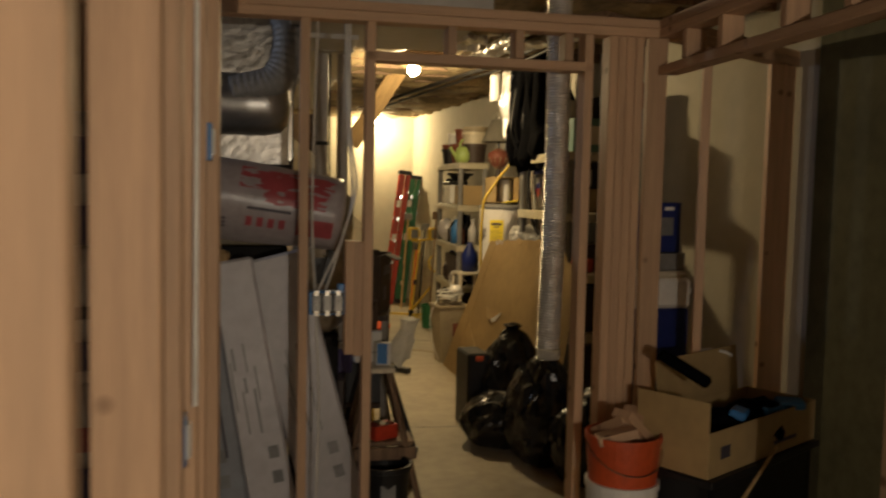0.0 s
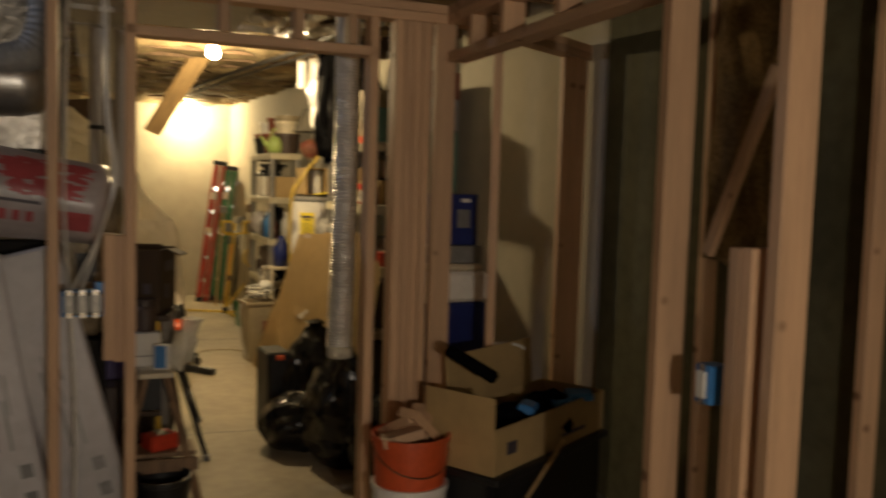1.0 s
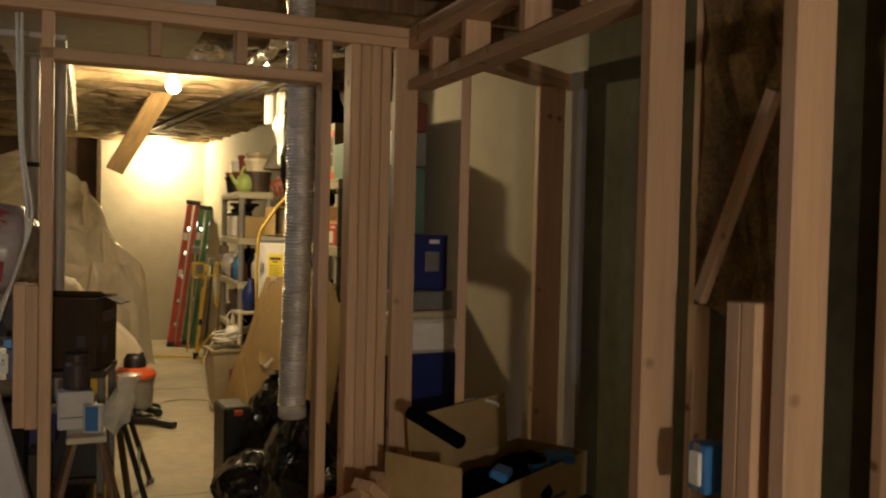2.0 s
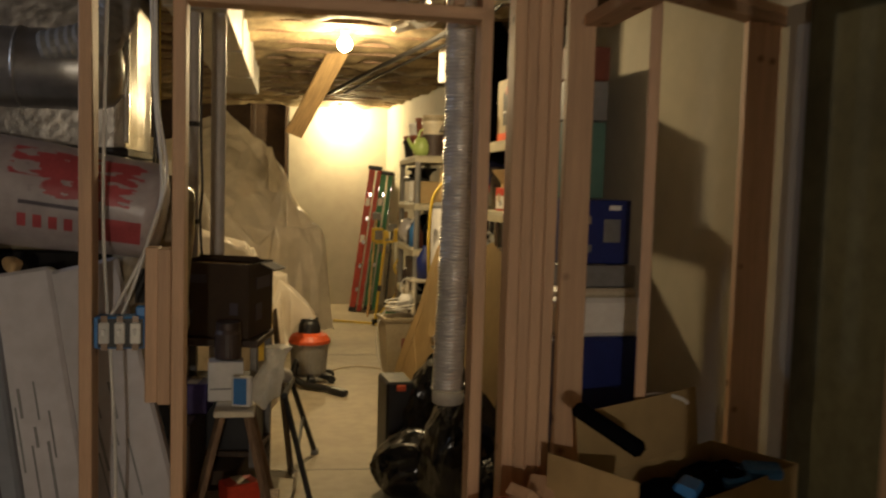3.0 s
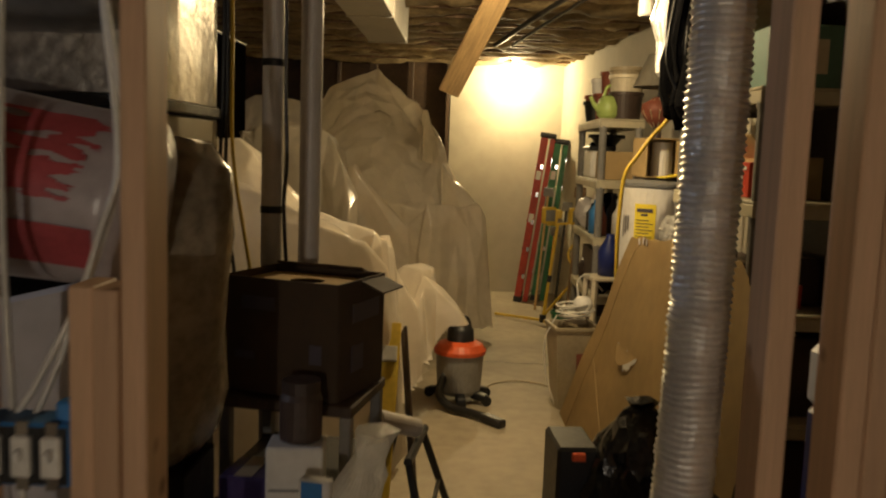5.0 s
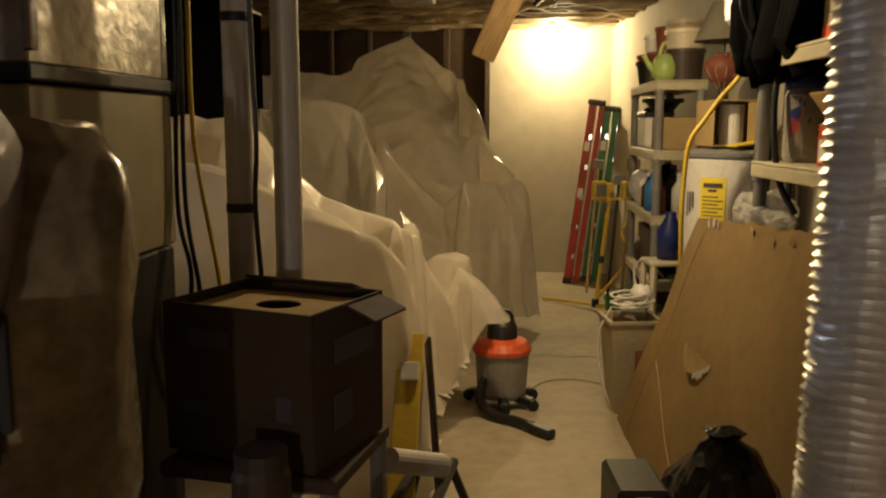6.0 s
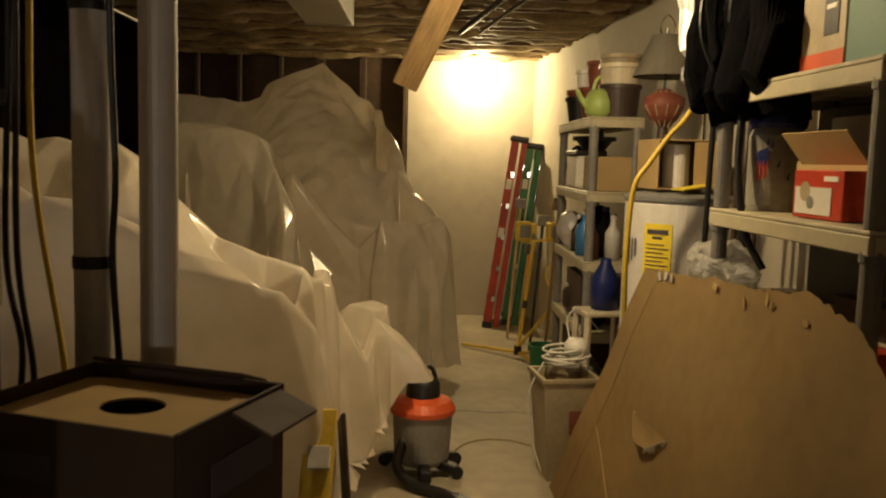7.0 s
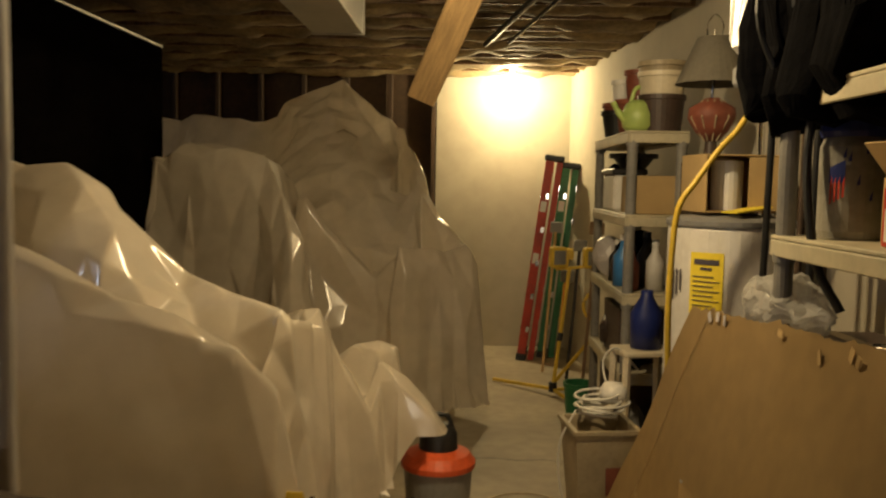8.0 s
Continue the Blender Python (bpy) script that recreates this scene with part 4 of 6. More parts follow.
def wrapped_board(foot, top, w, d, mat, label):
    ob = thing("wrapped_board", label, "insulation board", group="wrapped boards")
    a, b = Vector(foot), Vector(top)
    q = (b - a).to_track_quat("Z", "X").to_matrix().to_4x4()
    bm = bx(w, d, (b - a).length, (0, 0, (b - a).length / 2), bev=0.012)
    o = part("package", bm, mat, ob)
    # broad face towards the room
    z = (b - a).normalized()
    x = Vector((1, 0, 0)) - z * z.x
    x.normalize()
    yv = z.cross(x)
    o.matrix_basis = Matrix.Translation(a) @ Matrix((x, yv, z)).transposed().to_4x4()
    return ob, o


BOARDS = []
for foot, top, w, d, mat, label in (
        ((1.30, 1.50, 0.0), (0.98, 1.62, 1.22), 0.27, 0.10, FOAM_WHITE, "white plastic-wrapped insulation board package leaning on the studs"),
        ((1.02, 1.46, 0.0), (0.80, 1.60, 1.20), 0.20, 0.10, FOAM_WHITE, "white plastic-wrapped board package with dark print"),
        ((0.80, 1.42, 0.0), (0.58, 1.56, 1.32), 0.24, 0.10, FOAM_GREY, "grey plastic-wrapped board package in shadow"),
        ((0.50, 1.42, 0.0), (0.36, 1.56, 1.25), 0.24, 0.10, FOAM_WHITE, "white wrapped board package in the dark corner")):
    BOARDS.append(wrapped_board(foot, top, w, d, mat, label))


def insulation_bale(at, rz, label, bands):
    b = thing("insulation_bale", label, "insulation bale", at, rz, group="insulation bales")
    bm = bx(0.44, 0.36, 0.44, (0, 0, 0.22), bev=0.05)
    bmesh.ops.subdivide_edges(bm, edges=bm.edges[:], cuts=3, use_grid_fill=True)
    part("bag", lumpy(bm, 0.025, 6, at[2] + 1, 0.0), BAG_WHITE, b, smooth=True)
    for z, h, mat in bands:
        part("print", lumpy(bx(0.36, 0.006, h, (0, -0.195, z), bev=0.002), 0.008, 8, z), mat, b)


insulation_bale((0.30, 0.72, 0.0), 6, "white plastic bale of insulation with red print", ((0.15, 0.10, PINK), (0.30, 0.04, PRINT)))
insulation_bale((0.31, 0.74, 0.44), -4, "white plastic bale of insulation with blue print", ((0.12, 0.12, PURPLE), (0.27, 0.08, PINK)))
insulation_bale((0.29, 0.73, 0.88), 5, "white plastic bale of insulation with purple print", ((0.10, 0.10, PURPLE), (0.24, 0.04, PRINT)))
insulation_bale((0.30, 0.74, 1.32), -3, "white plastic bale of insulation on top of the stack", ((0.08, 0.13, PURPLE), (0.30, 0.12, PURPLE)))


# ---- carton on its bench ----
def carton():
    c = thing("carton", "dark open-topped cardboard carton with a round hole in its inner lid", "cardboard box", (1.415, 2.225, 0.885), -19)
    w, d, h, t = 0.345, 0.27, 0.305, 0.006
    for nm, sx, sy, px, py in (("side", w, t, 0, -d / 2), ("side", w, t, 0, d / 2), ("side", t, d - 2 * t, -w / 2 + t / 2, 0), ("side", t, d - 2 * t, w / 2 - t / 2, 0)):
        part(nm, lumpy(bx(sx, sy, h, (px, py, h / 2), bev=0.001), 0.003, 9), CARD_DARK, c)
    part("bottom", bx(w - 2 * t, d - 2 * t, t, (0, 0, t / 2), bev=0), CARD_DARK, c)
    lid = bmesh.new()
    n = 36
    cx, cy, r = 0.0, 0.01, 0.042
    W, D = w / 2 - t - 0.002, d / 2 - t - 0.002
    layers = []
    for z in (h - 0.024, h - 0.020):
        ring, outer = [], []
        for k in range(n):
            a = 2 * math.pi * (k + 0.5) / n
            s = min(W / abs(math.cos(a)), D / abs(math.sin(a)))
            ring.append(lid.verts.new((cx + r * 1.15 * math.cos(a), cy + r * math.sin(a), z)))
            outer.append(lid.verts.new((s * math.cos(a), s * math.sin(a), z)))
        layers.append((ring, outer))
    for k in range(n):
        j = (k + 1) % n
        for ring, outer in layers:
            lid.faces.new((ring[k], ring[j], outer[j], outer[k]))
        lid.faces.new((layers[0][0][k], layers[0][0][j], layers[1][0][j], layers[1][0][k]))
        lid.faces.new((layers[0][1][k], layers[0][1][j], layers[1][1][j], layers[1][1][k]))
    part("inner_lid", lid, CARD, c, "tan cardboard inner lid with a round hole")
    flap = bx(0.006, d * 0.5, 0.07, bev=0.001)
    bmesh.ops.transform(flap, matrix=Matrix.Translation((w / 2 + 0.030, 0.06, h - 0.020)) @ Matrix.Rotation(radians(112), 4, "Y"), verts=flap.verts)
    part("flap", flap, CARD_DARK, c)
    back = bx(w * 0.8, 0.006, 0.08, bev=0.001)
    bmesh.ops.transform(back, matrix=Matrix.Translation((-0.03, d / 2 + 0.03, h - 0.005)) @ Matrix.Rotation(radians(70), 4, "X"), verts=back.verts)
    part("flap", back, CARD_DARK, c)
    for x, z, sx, sz in ((-0.06, 0.24, 0.10, 0.035), (0.11, 0.12, 0.035, 0.05), (-0.1, 0.10, 0.06, 0.02)):
        part("print", bx(sx, 0.002, sz, (x, -d / 2 - 0.0045, z), bev=0), PRINT, c)
    for y0, z, sy, sz in ((0.02, 0.22, 0.16, 0.05), (-0.03, 0.1, 0.07, 0.07)):
        part("print", bx(0.002, sy, sz, (w / 2 + 0.0025, y0, z), bev=0), PRINT, c)


carton()


def bench():
    b = thing("work_bench", "small dark metal bench under the carton, cluttered", "bench", (1.42, 2.22, 0), -10)
    part("top", bx(0.37, 0.32, 0.03, (0, 0, 0.865), bev=0.004), DARK_WOOD, b)
    part("shelf", bx(0.36, 0.30, 0.025, (0, 0, 0.40), bev=0.004), DARK_WOOD, b)
    for x in (-0.165, 0.165):
        for y in (-0.14, 0.14):
            part("leg", bx(0.03, 0.03, 0.85, (x, y, 0.425), bev=0.003), POST, b)


bench()


# print on the wrapped boards
for n, (thing_ob, pack) in enumerate(BOARDS[:3]):
    for k in range(7):
        z = 0.16 + 0.13 * k + 0.03 * (k % 2)
        w = (0.16, 0.22, 0.10, 0.19, 0.07, 0.13, 0.2)[(k + n) % 7]
        part("print", bx(0.006 + 0.003 * (k % 2), 0.002, w, (-0.075 + 0.017 * k, -0.052, 0.55 + 0.12 * ((k + n) % 3)), bev=0), GREY, pack)
    for k in range(2):
        part("print", bx(0.045, 0.002, 0.055, (0.055 - 0.01 * n, -0.0525, 0.25 + 0.11 * k), bev=0), GREY, pack)
    if n == 2:
        part("print", bx(0.012, 0.002, 0.30, (0.06, -0.0525, 0.5), bev=0), PRINT, pack)


# ---- small things ----
def pot(name, label, category, at, r0, r1, h, mat, rim=True, group=""):
    p = thing(name, label, category, at, group=group)
    part("body", lathe([(r0, 0), (r1, h), (r1 - 0.006, h), (r0 - 0.004, 0.01), (0.0, 0.01)], 28, cap=False), mat, p, smooth=False)
    if rim:
        part("rim", lathe([(r1, h - 0.025), (r1 + 0.006, h - 0.022), (r1 + 0.006, h + 0.001), (r1 - 0.002, h + 0.001)], 28, cap=False), mat, p)
    return p


def card_box(label, at, size, rz=0, mat=None, flaps=False, name="cardboard_box", category="cardboard box", group=""):
    b = thing(name, label, category, at, rz, group=group)
    w, d, h = size
    mat = mat or CARD
    if not flaps:
        part("box", lumpy(bx(w, d, h, (0, 0, h / 2), bev=0.004), 0.003, 8), mat, b)
        part("tape", bx(0.045, d * 0.96, 0.001, (0, 0, h + 0.003), bev=0), BEIGE, b)
        return b
    t = 0.005
    for sx, sy, px, py in ((w, t, 0, -d / 2), (w, t, 0, d / 2), (t, d, -w / 2, 0), (t, d, w / 2, 0)):
        part("side", bx(sx, sy, h, (px, py, h / 2), bev=0.001), mat, b)
    part("bottom", bx(w, d, t, (0, 0, t), bev=0), mat, b)
    return b


# pots and cans on the far shelving
Z = 1.802
pot("plant_pot", "black plastic plant pot with a terracotta pot inside", "plant pot", (2.825, 6.58, Z), 0.07, 0.095, 0.16, BLACK, group="pots on the shelf")
pot("plant_pot", "terracotta plastic pot nested in a black pot", "plant pot", (2.825, 6.58, Z + 0.06), 0.068, 0.088, 0.145, TERRA, group="pots on the shelf")
pot("plant_pot", "terracotta plastic plant pot on the shelf", "plant pot", (2.86, 6.30, Z), 0.07, 0.10, 0.20, TERRA, group="pots on the shelf")
pot("plant_pot", "stacked tall terracotta plant pot", "plant pot", (2.88, 6.22, Z + 0.19), 0.07, 0.085, 0.16, TERRA, group="pots on the shelf")
pot("plant_pot", "white plastic pot stacked on the pots", "plant pot", (2.80, 6.34, Z + 0.19), 0.045, 0.055, 0.12, WHITE, group="pots on the shelf")
pot("bucket", "dark brown plastic bucket on the shelf", "bucket", (2.925, 5.90, Z), 0.10, 0.115, 0.185, BROWN, group="nested buckets")
pot("bucket", "white plastic bucket nested on a dark bucket", "bucket", (2.925, 5.90, Z + 0.17), 0.105, 0.118, 0.13, CREAM, group="nested buckets")
pot("bucket", "tan plastic bucket on top of the nested buckets", "bucket", (2.925, 5.90, Z + 0.28), 0.112, 0.122, 0.07, BEIGE, group="nested buckets")


def watering_can():
    c = thing("watering_can", "lime green plastic watering can on the shelf", "watering can", (2.815, 5.90, Z), 10)
    part("body", lathe([(0.06, 0), (0.085, 0.03), (0.088, 0.09), (0.07, 0.14), (0.045, 0.16)], 26), LIME, c, smooth=True)
    part("handle", tube(smooth_path([(0.07, 0, 0.05), (0.085, 0, 0.14), (0.05, 0, 0.225), (-0.02, 0, 0.22), (-0.045, 0, 0.15)], 8), 0.011, 8), LIME, c, smooth=True)
    part("spout", tube(smooth_path([(-0.06, 0, 0.04), (-0.11, 0, 0.10), (-0.14, 0, 0.15)], 6), [0.018] * 7 + [0.014] * 6, 10), LIME, c, smooth=True)


watering_can()

# second level
card_box("plain brown cardboard box on the shelf", (2.90, 5.90, 1.392), (0.26, 0.34, 0.19))
tub = thing("storage_tub", "white plastic storage tub with a dark lid", "storage tub", (2.83, 6.35, 1.392))
part("tub", bx(0.17, 0.36, 0.20, (0, 0, 0.10), bev=0.015), WHITE, tub)
part("lid", bx(0.19, 0.38, 0.035, (0, 0, 0.215), bev=0.008), BLACK, tub, "black lid")
pot("black_bowl", "black plastic bowl above the storage tub", "bowl", (2.88, 6.35, 1.628), 0.07, 0.13, 0.08, BLACK)

# lower levels
for k, (x, y, r, h, mat, lab) in enumerate(((2.79, 6.05, 0.055, 0.24, BOX_BLUE, "blue"), (2.90, 6.0, 0.05, 0.26, BLACK, "black"), (2.80, 6.28, 0.05, 0.2, BLACK, "black"),
                                            (2.80, 5.86, 0.035, 0.2, TERRA, "brown"), (2.91, 5.84, 0.045, 0.23, WHITE, "white"), (2.86, 6.45, 0.06, 0.16, GREY, "grey"))):
    b = thing("bottle", lab + " plastic bottle on the crowded shelf", "bottle", (x, y, 1.002), group="bottles")
    part("bottle", lathe([(r, 0), (r, h * 0.65), (r * 0.4, h * 0.85), (r * 0.35, h)], 18), mat, b, smooth=True)
    part("cap", lathe([(r * 0.42, h), (r * 0.42, h + 0.03)], 14), BLACK if k % 2 else WHITE, b)
card_box("dark carton on the lower shelf", (2.88, 6.2, 0.602), (0.24, 0.5, 0.28), mat=BROWN)
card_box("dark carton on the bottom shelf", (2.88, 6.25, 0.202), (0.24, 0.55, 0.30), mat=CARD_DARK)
stool = thing("plastic_stool", "small white plastic stool in front of the shelving", "stool", (2.79, 5.48, 0), 12)
part("seat", bx(0.26, 0.20, 0.03, (0, 0, 0.76), bev=0.008), CREAM, stool)
for x in (-0.11, 0.11):
    for y in (-0.08, 0.08):
        part("leg", bar((x * 1.15, y * 1.15, 0), (x, y, 0.75), 0.03, 0.03), CREAM, stool)
blue_jug = thing("plastic_jug", "dull blue plastic jug on a white stool", "jug", (2.80, 5.48, 0.777))
part("jug", lathe([(0.07, 0), (0.075, 0.16), (0.03, 0.24), (0.028, 0.27)], 20), BLUE, blue_jug, smooth=True)
pot("green_bucket", "dark green plastic bucket on the floor", "bucket", (2.70, 6.95, 0), 0.08, 0.10, 0.26, GREEN)


def cable_bin():
    b = thing("waste_bin", "square beige bin standing on the floor", "bin", (2.54, 5.12, 0), 8)
    body = bmesh.new()
    lo, hi = 0.095, 0.135
    v = []
    for z, r in ((0, lo), (0.48, hi), (0.50, hi + 0.012), (0.515, hi + 0.012), (0.515, hi - 0.008), (0.05, lo - 0.01)):
        v.append([body.verts.new((sx * r, sy * r, z)) for sx, sy in ((-1, -1), (1, -1), (1, 1), (-1, 1))])
    for a, c in zip(v, v[1:]):
        for k in range(4):
            body.faces.new((a[k], a[(k + 1) % 4], c[(k + 1) % 4], c[k]))
    body.faces.new(v[-1])
    part("body", body, BEIGE, b)
    part("sticker", bx(0.07, 0.002, 0.12, (0.03, -0.128, 0.30), Matrix.Rotation(radians(-4.5), 4, "X"), 0), TERRA, b)


cable_bin()
coil = thing("cable_coil", "coil of white cable heaped on the bin", "cable", (2.54, 5.12, 0.52))
rnd = random.Random(4)
for k in range(7):
    r, cx, cy, z = 0.07 + 0.05 * rnd.random(), 0.03 * (rnd.random() - 0.5), 0.03 * (rnd.random() - 0.5), 0.006 + 0.013 * k
    tx, ty = 0.25 * (rnd.random() - 0.5), 0.25 * (rnd.random() - 0.5)
    pts = [(cx + r * math.cos(2 * math.pi * i / 28), cy + r * math.sin(2 * math.pi * i / 28), z + 0.03 + tx * r * math.cos(2 * math.pi * i / 28) + ty * r * math.sin(2 * math.pi * i / 28)) for i in range(29)]
    part("loop", tube(pts, 0.006, 6), CABLE, coil, smooth=True)
part("end", tube(smooth_path([(-0.1, 0, 0.05), (-0.17, -0.02, -0.1), (-0.16, -0.03, -0.3), (-0.10, -0.05, -0.50)], 8), 0.005, 6), CABLE, coil, smooth=True)
part("end", tube(smooth_path([(0.05, 0.05, 0.08), (0.04, 0.2, 0.22), (0.12, 0.3, 0.26), (0.22, 0.3, 0.16)], 8), 0.005, 6), CABLE, coil, smooth=True)
cup = thing("cable_reel", "small white cable reel on the coil", "cable reel", (2.60, 5.15, 0.60))
part("reel", lathe([(0.045, 0), (0.06, 0.02), (0.06, 0.05), (0.04, 0.08), (0.0, 0.085)], 20, cap=False), CABLE, cup, smooth=True)


# ---- yellow work lights on a stand ----
def work_light():
    w = thing("work_light", "yellow twin work light on a folding stand", "work light", (2.60, 7.62, 0))
    part("pole", tube([(0.0, 0.0, 0.06), (0.10, 0.05, 0.92)], 0.014, 10), YELLOW, w)
    part("collar", tube([(0.04, 0.02, 0.40), (0.05, 0.024, 0.46)], 0.02, 10), BLACK, w)
    for a, b in (((0, 0, 0.05), (-0.42, 0.40, 0.02)), ((0, 0, 0.05), (0.10, -0.22, 0.02)), ((0, 0, 0.05), (0.30, 0.12, 0.02)), ((0.01, 0, 0.10), (0.26, 0.05, 0.40))):
        f = part("leg", bar(a, b, 0.022, 0.022), YELLOW, w)
    part("hub", lathe([(0.03, 0.03), (0.03, 0.10)], 12), BLACK, w)
    part("crossbar", bar((0.0, 0.04, 0.92), (0.28, 0.04, 0.95), 0.02, 0.02), YELLOW, w)
    for x in (0.0, 0.24):
        h = part("head", bx(0.12, 0.07, 0.15, (x + 0.01, 0.0, 1.01), Matrix.Rotation(radians(18), 4, "Z"), 0.012), YELLOW, w)
        part("glass", bx(0.09, 0.006, 0.10, (x + 0.022, -0.038, 1.01), Matrix.Rotation(radians(18), 4, "Z"), 0.002), GREY, h)
    part("handle", tube(smooth_path([(0.24, 0.0, 0.75), (0.20, -0.02, 0.68), (0.22, -0.02, 0.60), (0.28, 0, 0.56)], 6), 0.012, 8), YELLOW, w)


work_light()

# ---- round the water heater ----
car = card_box("open cardboard box on its side with white rolls inside", (2.98, 4.88, 1.436), (0.30, 0.26, 0.22), 6, flaps=False, name="carton_shell")
for ob in list(car.children):
    bpy.data.objects.remove(ob)
for sx, sy, sz, px, py, pz in ((0.30, 0.26, 0.006, 0, 0, 0.003), (0.30, 0.26, 0.006, 0, 0, 0.217), (0.006, 0.26, 0.208, -0.147, 0, 0.11), (0.006, 0.26, 0.208, 0.147, 0, 0.11), (0.288, 0.006, 0.208, 0, 0.127, 0.11)):
    part("side", bx(sx, sy, sz, (px, py, pz), bev=0.001), CARD, car)
part("flap", bx(0.13, 0.006, 0.20, (0.08, -0.14, 0.11), Matrix.Rotation(radians(-12), 4, "Z"), 0.001), CARD, car)
paper = thing("paper_roll", "white paper rolls inside the open carton", "paper roll", (2.955, 4.85, 1.444))
part("roll", lathe([(0.06, 0), (0.06, 0.19)], 22), WHITE, paper)
note = thing("yellow_manual", "yellow folded manual lying on the water heater", "booklet", (2.99, 4.70, 1.438), 20)
part("pages", bx(0.16, 0.09, 0.006, (0, 0, 0.012), Matrix.Rotation(radians(-8), 4, "Y"), 0.001), LABEL_YELLOW, note)

stack = card_box("tall plain carton standing behind the water heater", (3.06, 5.36, 0), (0.26, 0.22, 1.64), mat=CARD_DARK)
table_lamp = thing("table_lamp", "old table lamp with a rust-brown urn base and grey shade", "lamp", (3.03, 5.36, 1.645))
part("foot", lathe([(0.07, 0), (0.07, 0.015), (0.03, 0.03), (0.025, 0.09)], 20), BROWN, table_lamp)
part("urn", lathe([(0.03, 0.09), (0.07, 0.13), (0.105, 0.19), (0.10, 0.235), (0.05, 0.265), (0.03, 0.28)], 26), TERRA, table_lamp, smooth=True)
for k in range(5):
    a = radians(200 + 32 * k)
    part("rib", tube([(0.035 * math.cos(a), 0.035 * math.sin(a), 0.09), (0.108 * math.cos(a), 0.108 * math.sin(a), 0.19), (0.05 * math.cos(a), 0.05 * math.sin(a), 0.268)], 0.004, 6), BEIGE, table_lamp)
part("stem", lathe([(0.008, 0.28), (0.008, 0.58)], 10), CHROME, table_lamp)
part("shade", lathe([(0.165, 0.34), (0.075, 0.545), (0.072, 0.545), (0.162, 0.34)], 30, cap=False), SHADE, table_lamp, "cone shade of grey cloth")
part("harp", tube(smooth_path([(-0.03, 0, 0.54), (-0.035, 0, 0.60), (0, 0, 0.645), (0.035, 0, 0.60), (0.03, 0, 0.54)], 6), 0.004, 6), CHROME, table_lamp)

for k, (x, y, r, z1, mat) in enumerate(((2.98, 4.42, 0.012, 2.35, BLACK), (3.02, 4.38, 0.013, 2.3, BLACK), (3.07, 4.35, 0.012, 2.4, DARK_WOOD), (3.10, 4.33, 0.014, 2.3, BLACK), (3.13, 4.30, 0.012, 2.35, DARK_WOOD))):
    pole = thing("long_handle", "long tool handle standing between heater and shelving", "tool handle", group="tool handles")
    part("handle", tube([(x - 0.03, y + 0.02, 0.0), (x, y, z1)], r, 10), mat, pole)
hang = thing("hanging_clothes", "black coats and straps hanging from the joists", "clothes", (2.875, 3.93, 0))
for k, (dx, dy, r, z0, z1) in enumerate(((0.0, 0.0, 0.10, 1.70, 2.55), (-0.01, -0.17, 0.10, 1.70, 2.55), (-0.03, 0.17, 0.10, 1.76, 2.55), (0.02, -0.33, 0.09, 1.72, 2.55), (0.14, 0.10, 0.11, 1.82, 2.52), (0.24, 0.22, 0.13, 1.80, 2.5))):
    bm = lathe([(r * 0.75, z0), (r, z0 + 0.1), (r * 1.05, z0 + 0.35), (r * 0.8, z1 - 0.1), (r * 0.35, z1)], 22, (dx, dy, 0))
    for _ in range(1):
        bmesh.ops.subdivide_edges(bm, edges=bm.edges[:], cuts=1, use_grid_fill=True)
    part("coat", lumpy(bm, 0.05, 8, k), CLOTH, hang, smooth=False)
for k in range(5):
    part("strap", tube(smooth_path([(-0.12 + 0.03 * k, -0.05 - 0.05 * k, 2.3), (-0.15 + 0.03 * k, -0.06 - 0.05 * k, 2.0), (-0.08 + 0.04 * k, -0.05, 1.82 + 0.02 * k)], 6), 0.008, 6), CLOTH if k % 2 else BLACK, hang)
part("black_tube", tube(smooth_path([(0.0, -0.12, 1.85), (-0.03, -0.14, 1.6), (-0.02, -0.2, 1.35), (0.03, -0.25, 1.22)], 8), 0.012, 10), BLACK, hang)
foil = thing("foil_bundle", "crumpled clear plastic and foil hung near the ceiling", "plastic wrap", (2.80, 4.14, 0))
bm = lathe([(0.03, 1.86), (0.06, 1.96), (0.075, 2.2), (0.07, 2.4), (0.04, 2.5)], 20)
bmesh.ops.subdivide_edges(bm, edges=bm.edges[:], cuts=1, use_grid_fill=True)
part("wrap", lumpy(lumpy(bm, 0.035, 12, 3), 0.015, 40, 1), FOIL, foil)
hook = thing("grey_tool_case", "grey plastic tool case wedged among the coats", "tool case", (2.90, 4.36, 1.86), 15)
part("case", bx(0.15, 0.10, 0.07, (0, 0, 0.035), bev=0.012), GREY, hook)
part("handle", tube(smooth_path([(-0.05, -0.055, 0.035), (-0.04, -0.085, 0.035), (0.04, -0.085, 0.035), (0.05, -0.055, 0.035)]), 0.007), BLACK, hook)
wrap = thing("plastic_wrap", "crumpled clear plastic wrap lying on the cardboard edge", "plastic wrap", (2.90, 4.02, 1.19))
bm = bmesh.new()
bmesh.ops.create_icosphere(bm, subdivisions=4, radius=0.11)
bmesh.ops.scale(bm, vec=(0.9, 1.9, 0.62), verts=bm.verts)
part("wrap", lumpy(lumpy(bm, 0.05, 10, 2), 0.02, 34, 5), CLEAR, wrap)
card_box("dark carton on the middle shelf under the wrap", (3.06, 3.85, 1.002), (0.30, 0.5, 0.10), 2, mat=BROWN)
white_tube = thing("white_cylinder", "bright white plastic container hung under the joists", "container", (2.73, 4.36, 2.25))
